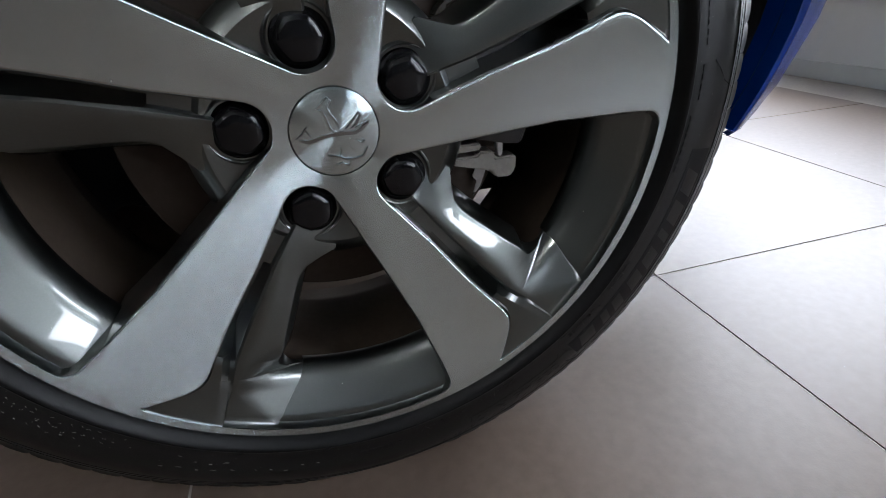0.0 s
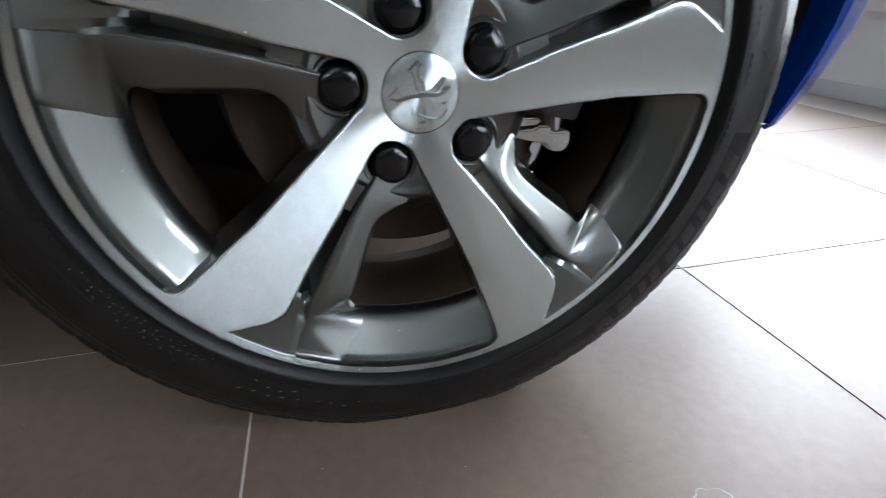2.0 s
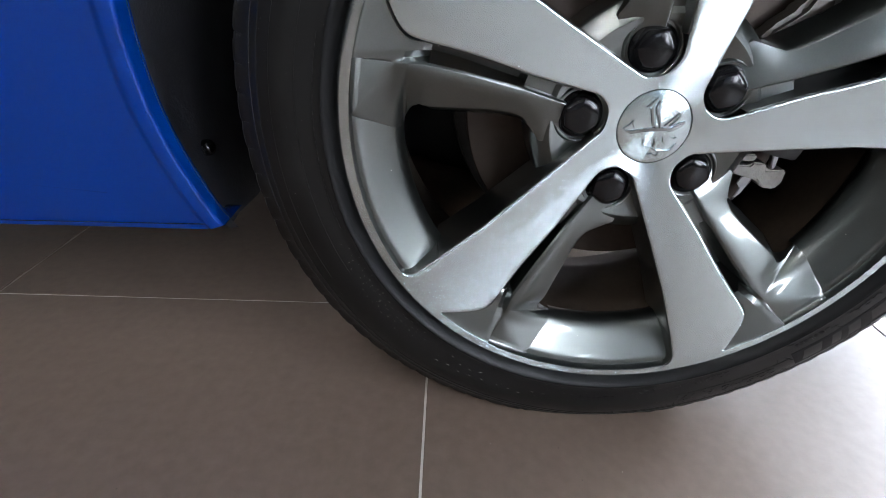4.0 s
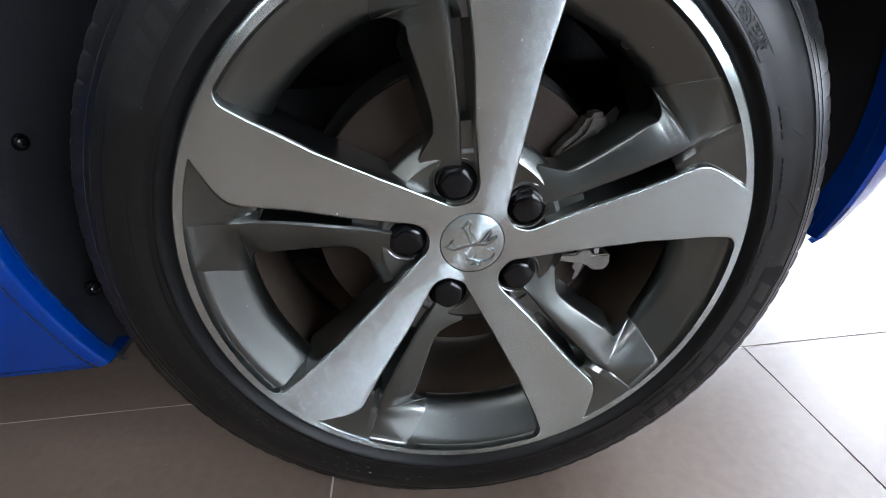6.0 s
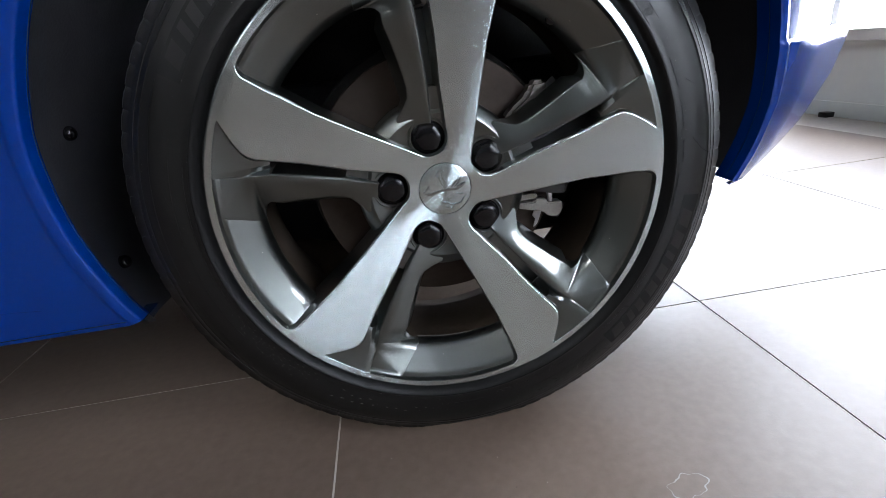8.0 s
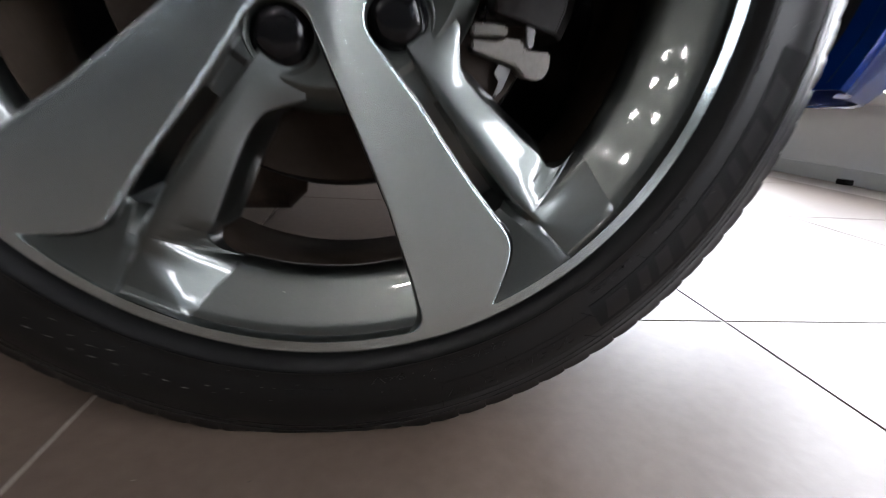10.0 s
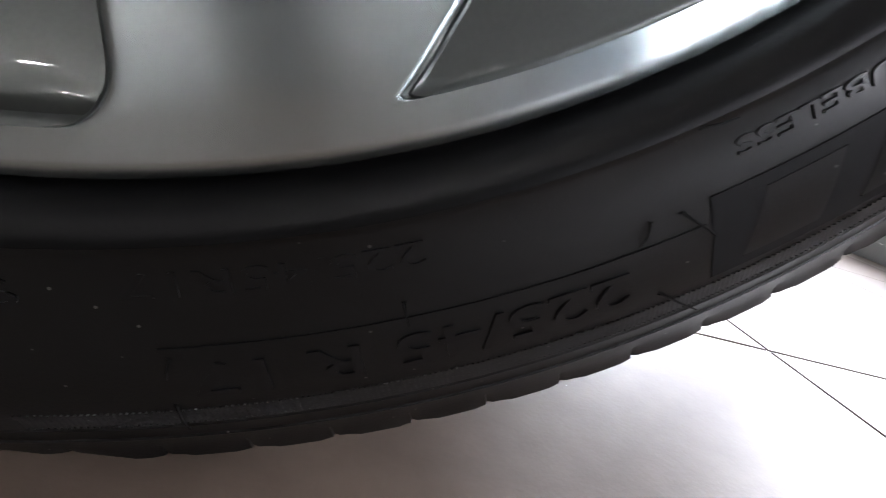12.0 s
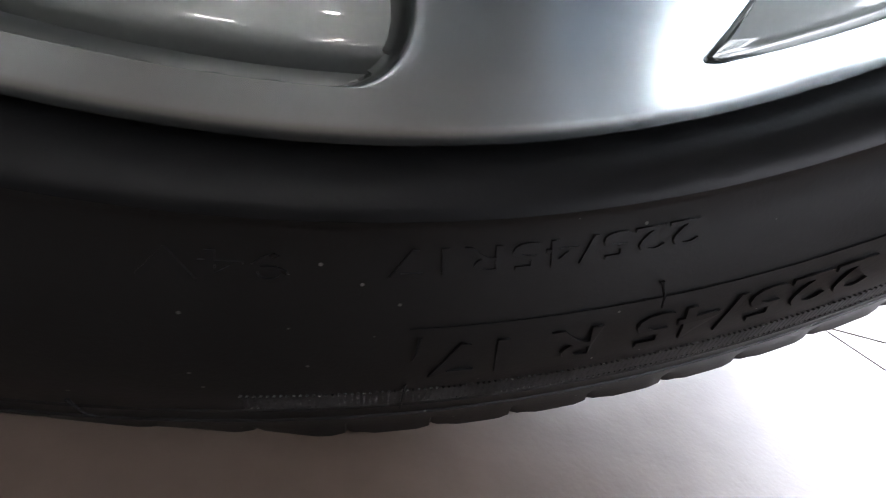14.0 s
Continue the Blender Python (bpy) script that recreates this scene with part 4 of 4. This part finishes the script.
for i in range(12):
    x = -1.15 + 1.85 * i / 11
    rows.append([(x, body_y(x, 0.92) if j == 0 else 0.9 + (j - 6) / 6 * (0.9 - body_y(x, 0.92)), 0.92 + 0.03 * math.sin(math.pi * j / 12) - 0.12 * max(0, (x - 0.2) / 0.69) ** 2) for j in range(13)])
loft(bm, rows)
part("bonnet", bm, M_BLUE, car, "blue bonnet, unseen, kept to block light from above")

# dried water mark on the floor and a small stopper at the foot of the wall
bm = bmesh.new()
rows = []
for i in range(48):
    a = 2 * math.pi * i / 48
    q = 0.019 + 0.004 * math.sin(2 * a + 0.6) + 0.0018 * math.sin(5 * a) + 0.0012 * math.sin(9 * a + 1)
    w = 0.0006 + 0.0004 * math.sin(3 * a + 2)
    rows.append([(0.196 + (q + d) * math.cos(a), -0.140 + (q + d) * 0.8 * math.sin(a), 0.0003) for d in (-w, w)])
loft(bm, rows, True)
tagged(mesh_object("water_mark", bm, M_MARK, smooth=False), "faint dried water mark on a floor tile", "stain")
bm = bmesh.new()
box(bm, (X1 - 0.055, 1.385, 0.0005), (X1 - 0.014, 1.425, 0.022), 0.004)
tagged(mesh_object("floor_stopper", bm, M_PLASTIC), "small black stopper on the floor at the skirting", "stopper")

# ---------------------------------------------------------------- floor tiles, one by one
bm = bmesh.new()
h = TILE / 2 - 0.00125
box(bm, (-h, -h, -0.0011), (h, h, 0.0), 0.0)
bmesh.ops.bevel(bm, geom=[e for e in bm.edges if all(v.co.z > -0.0005 for v in e.verts)], offset=0.0004, segments=1, affect="EDGES")
tile_mesh = bpy.data.meshes.new("tile")
bm.to_mesh(tile_mesh)
bm.free()
tile_mesh.materials.append(M_TILE)
for i in range(-15, 3):
    for j in range(-11, 10):
        u, v = TILE * (i - 0.5), TILE * (j - 0.5)
        x, y = 0.431 + u * math.cos(LAID) - v * math.sin(LAID), 0.191 + u * math.sin(LAID) + v * math.cos(LAID)
        if X0 + 0.31 < x < X1 - 0.02 and Y0 + 0.31 < y < Y1 - 0.2:
            o = new("tile", tile_mesh)
            o.parent, o.location, o.rotation_euler = floor, (x, y, 0.0), (0, 0, LAID)
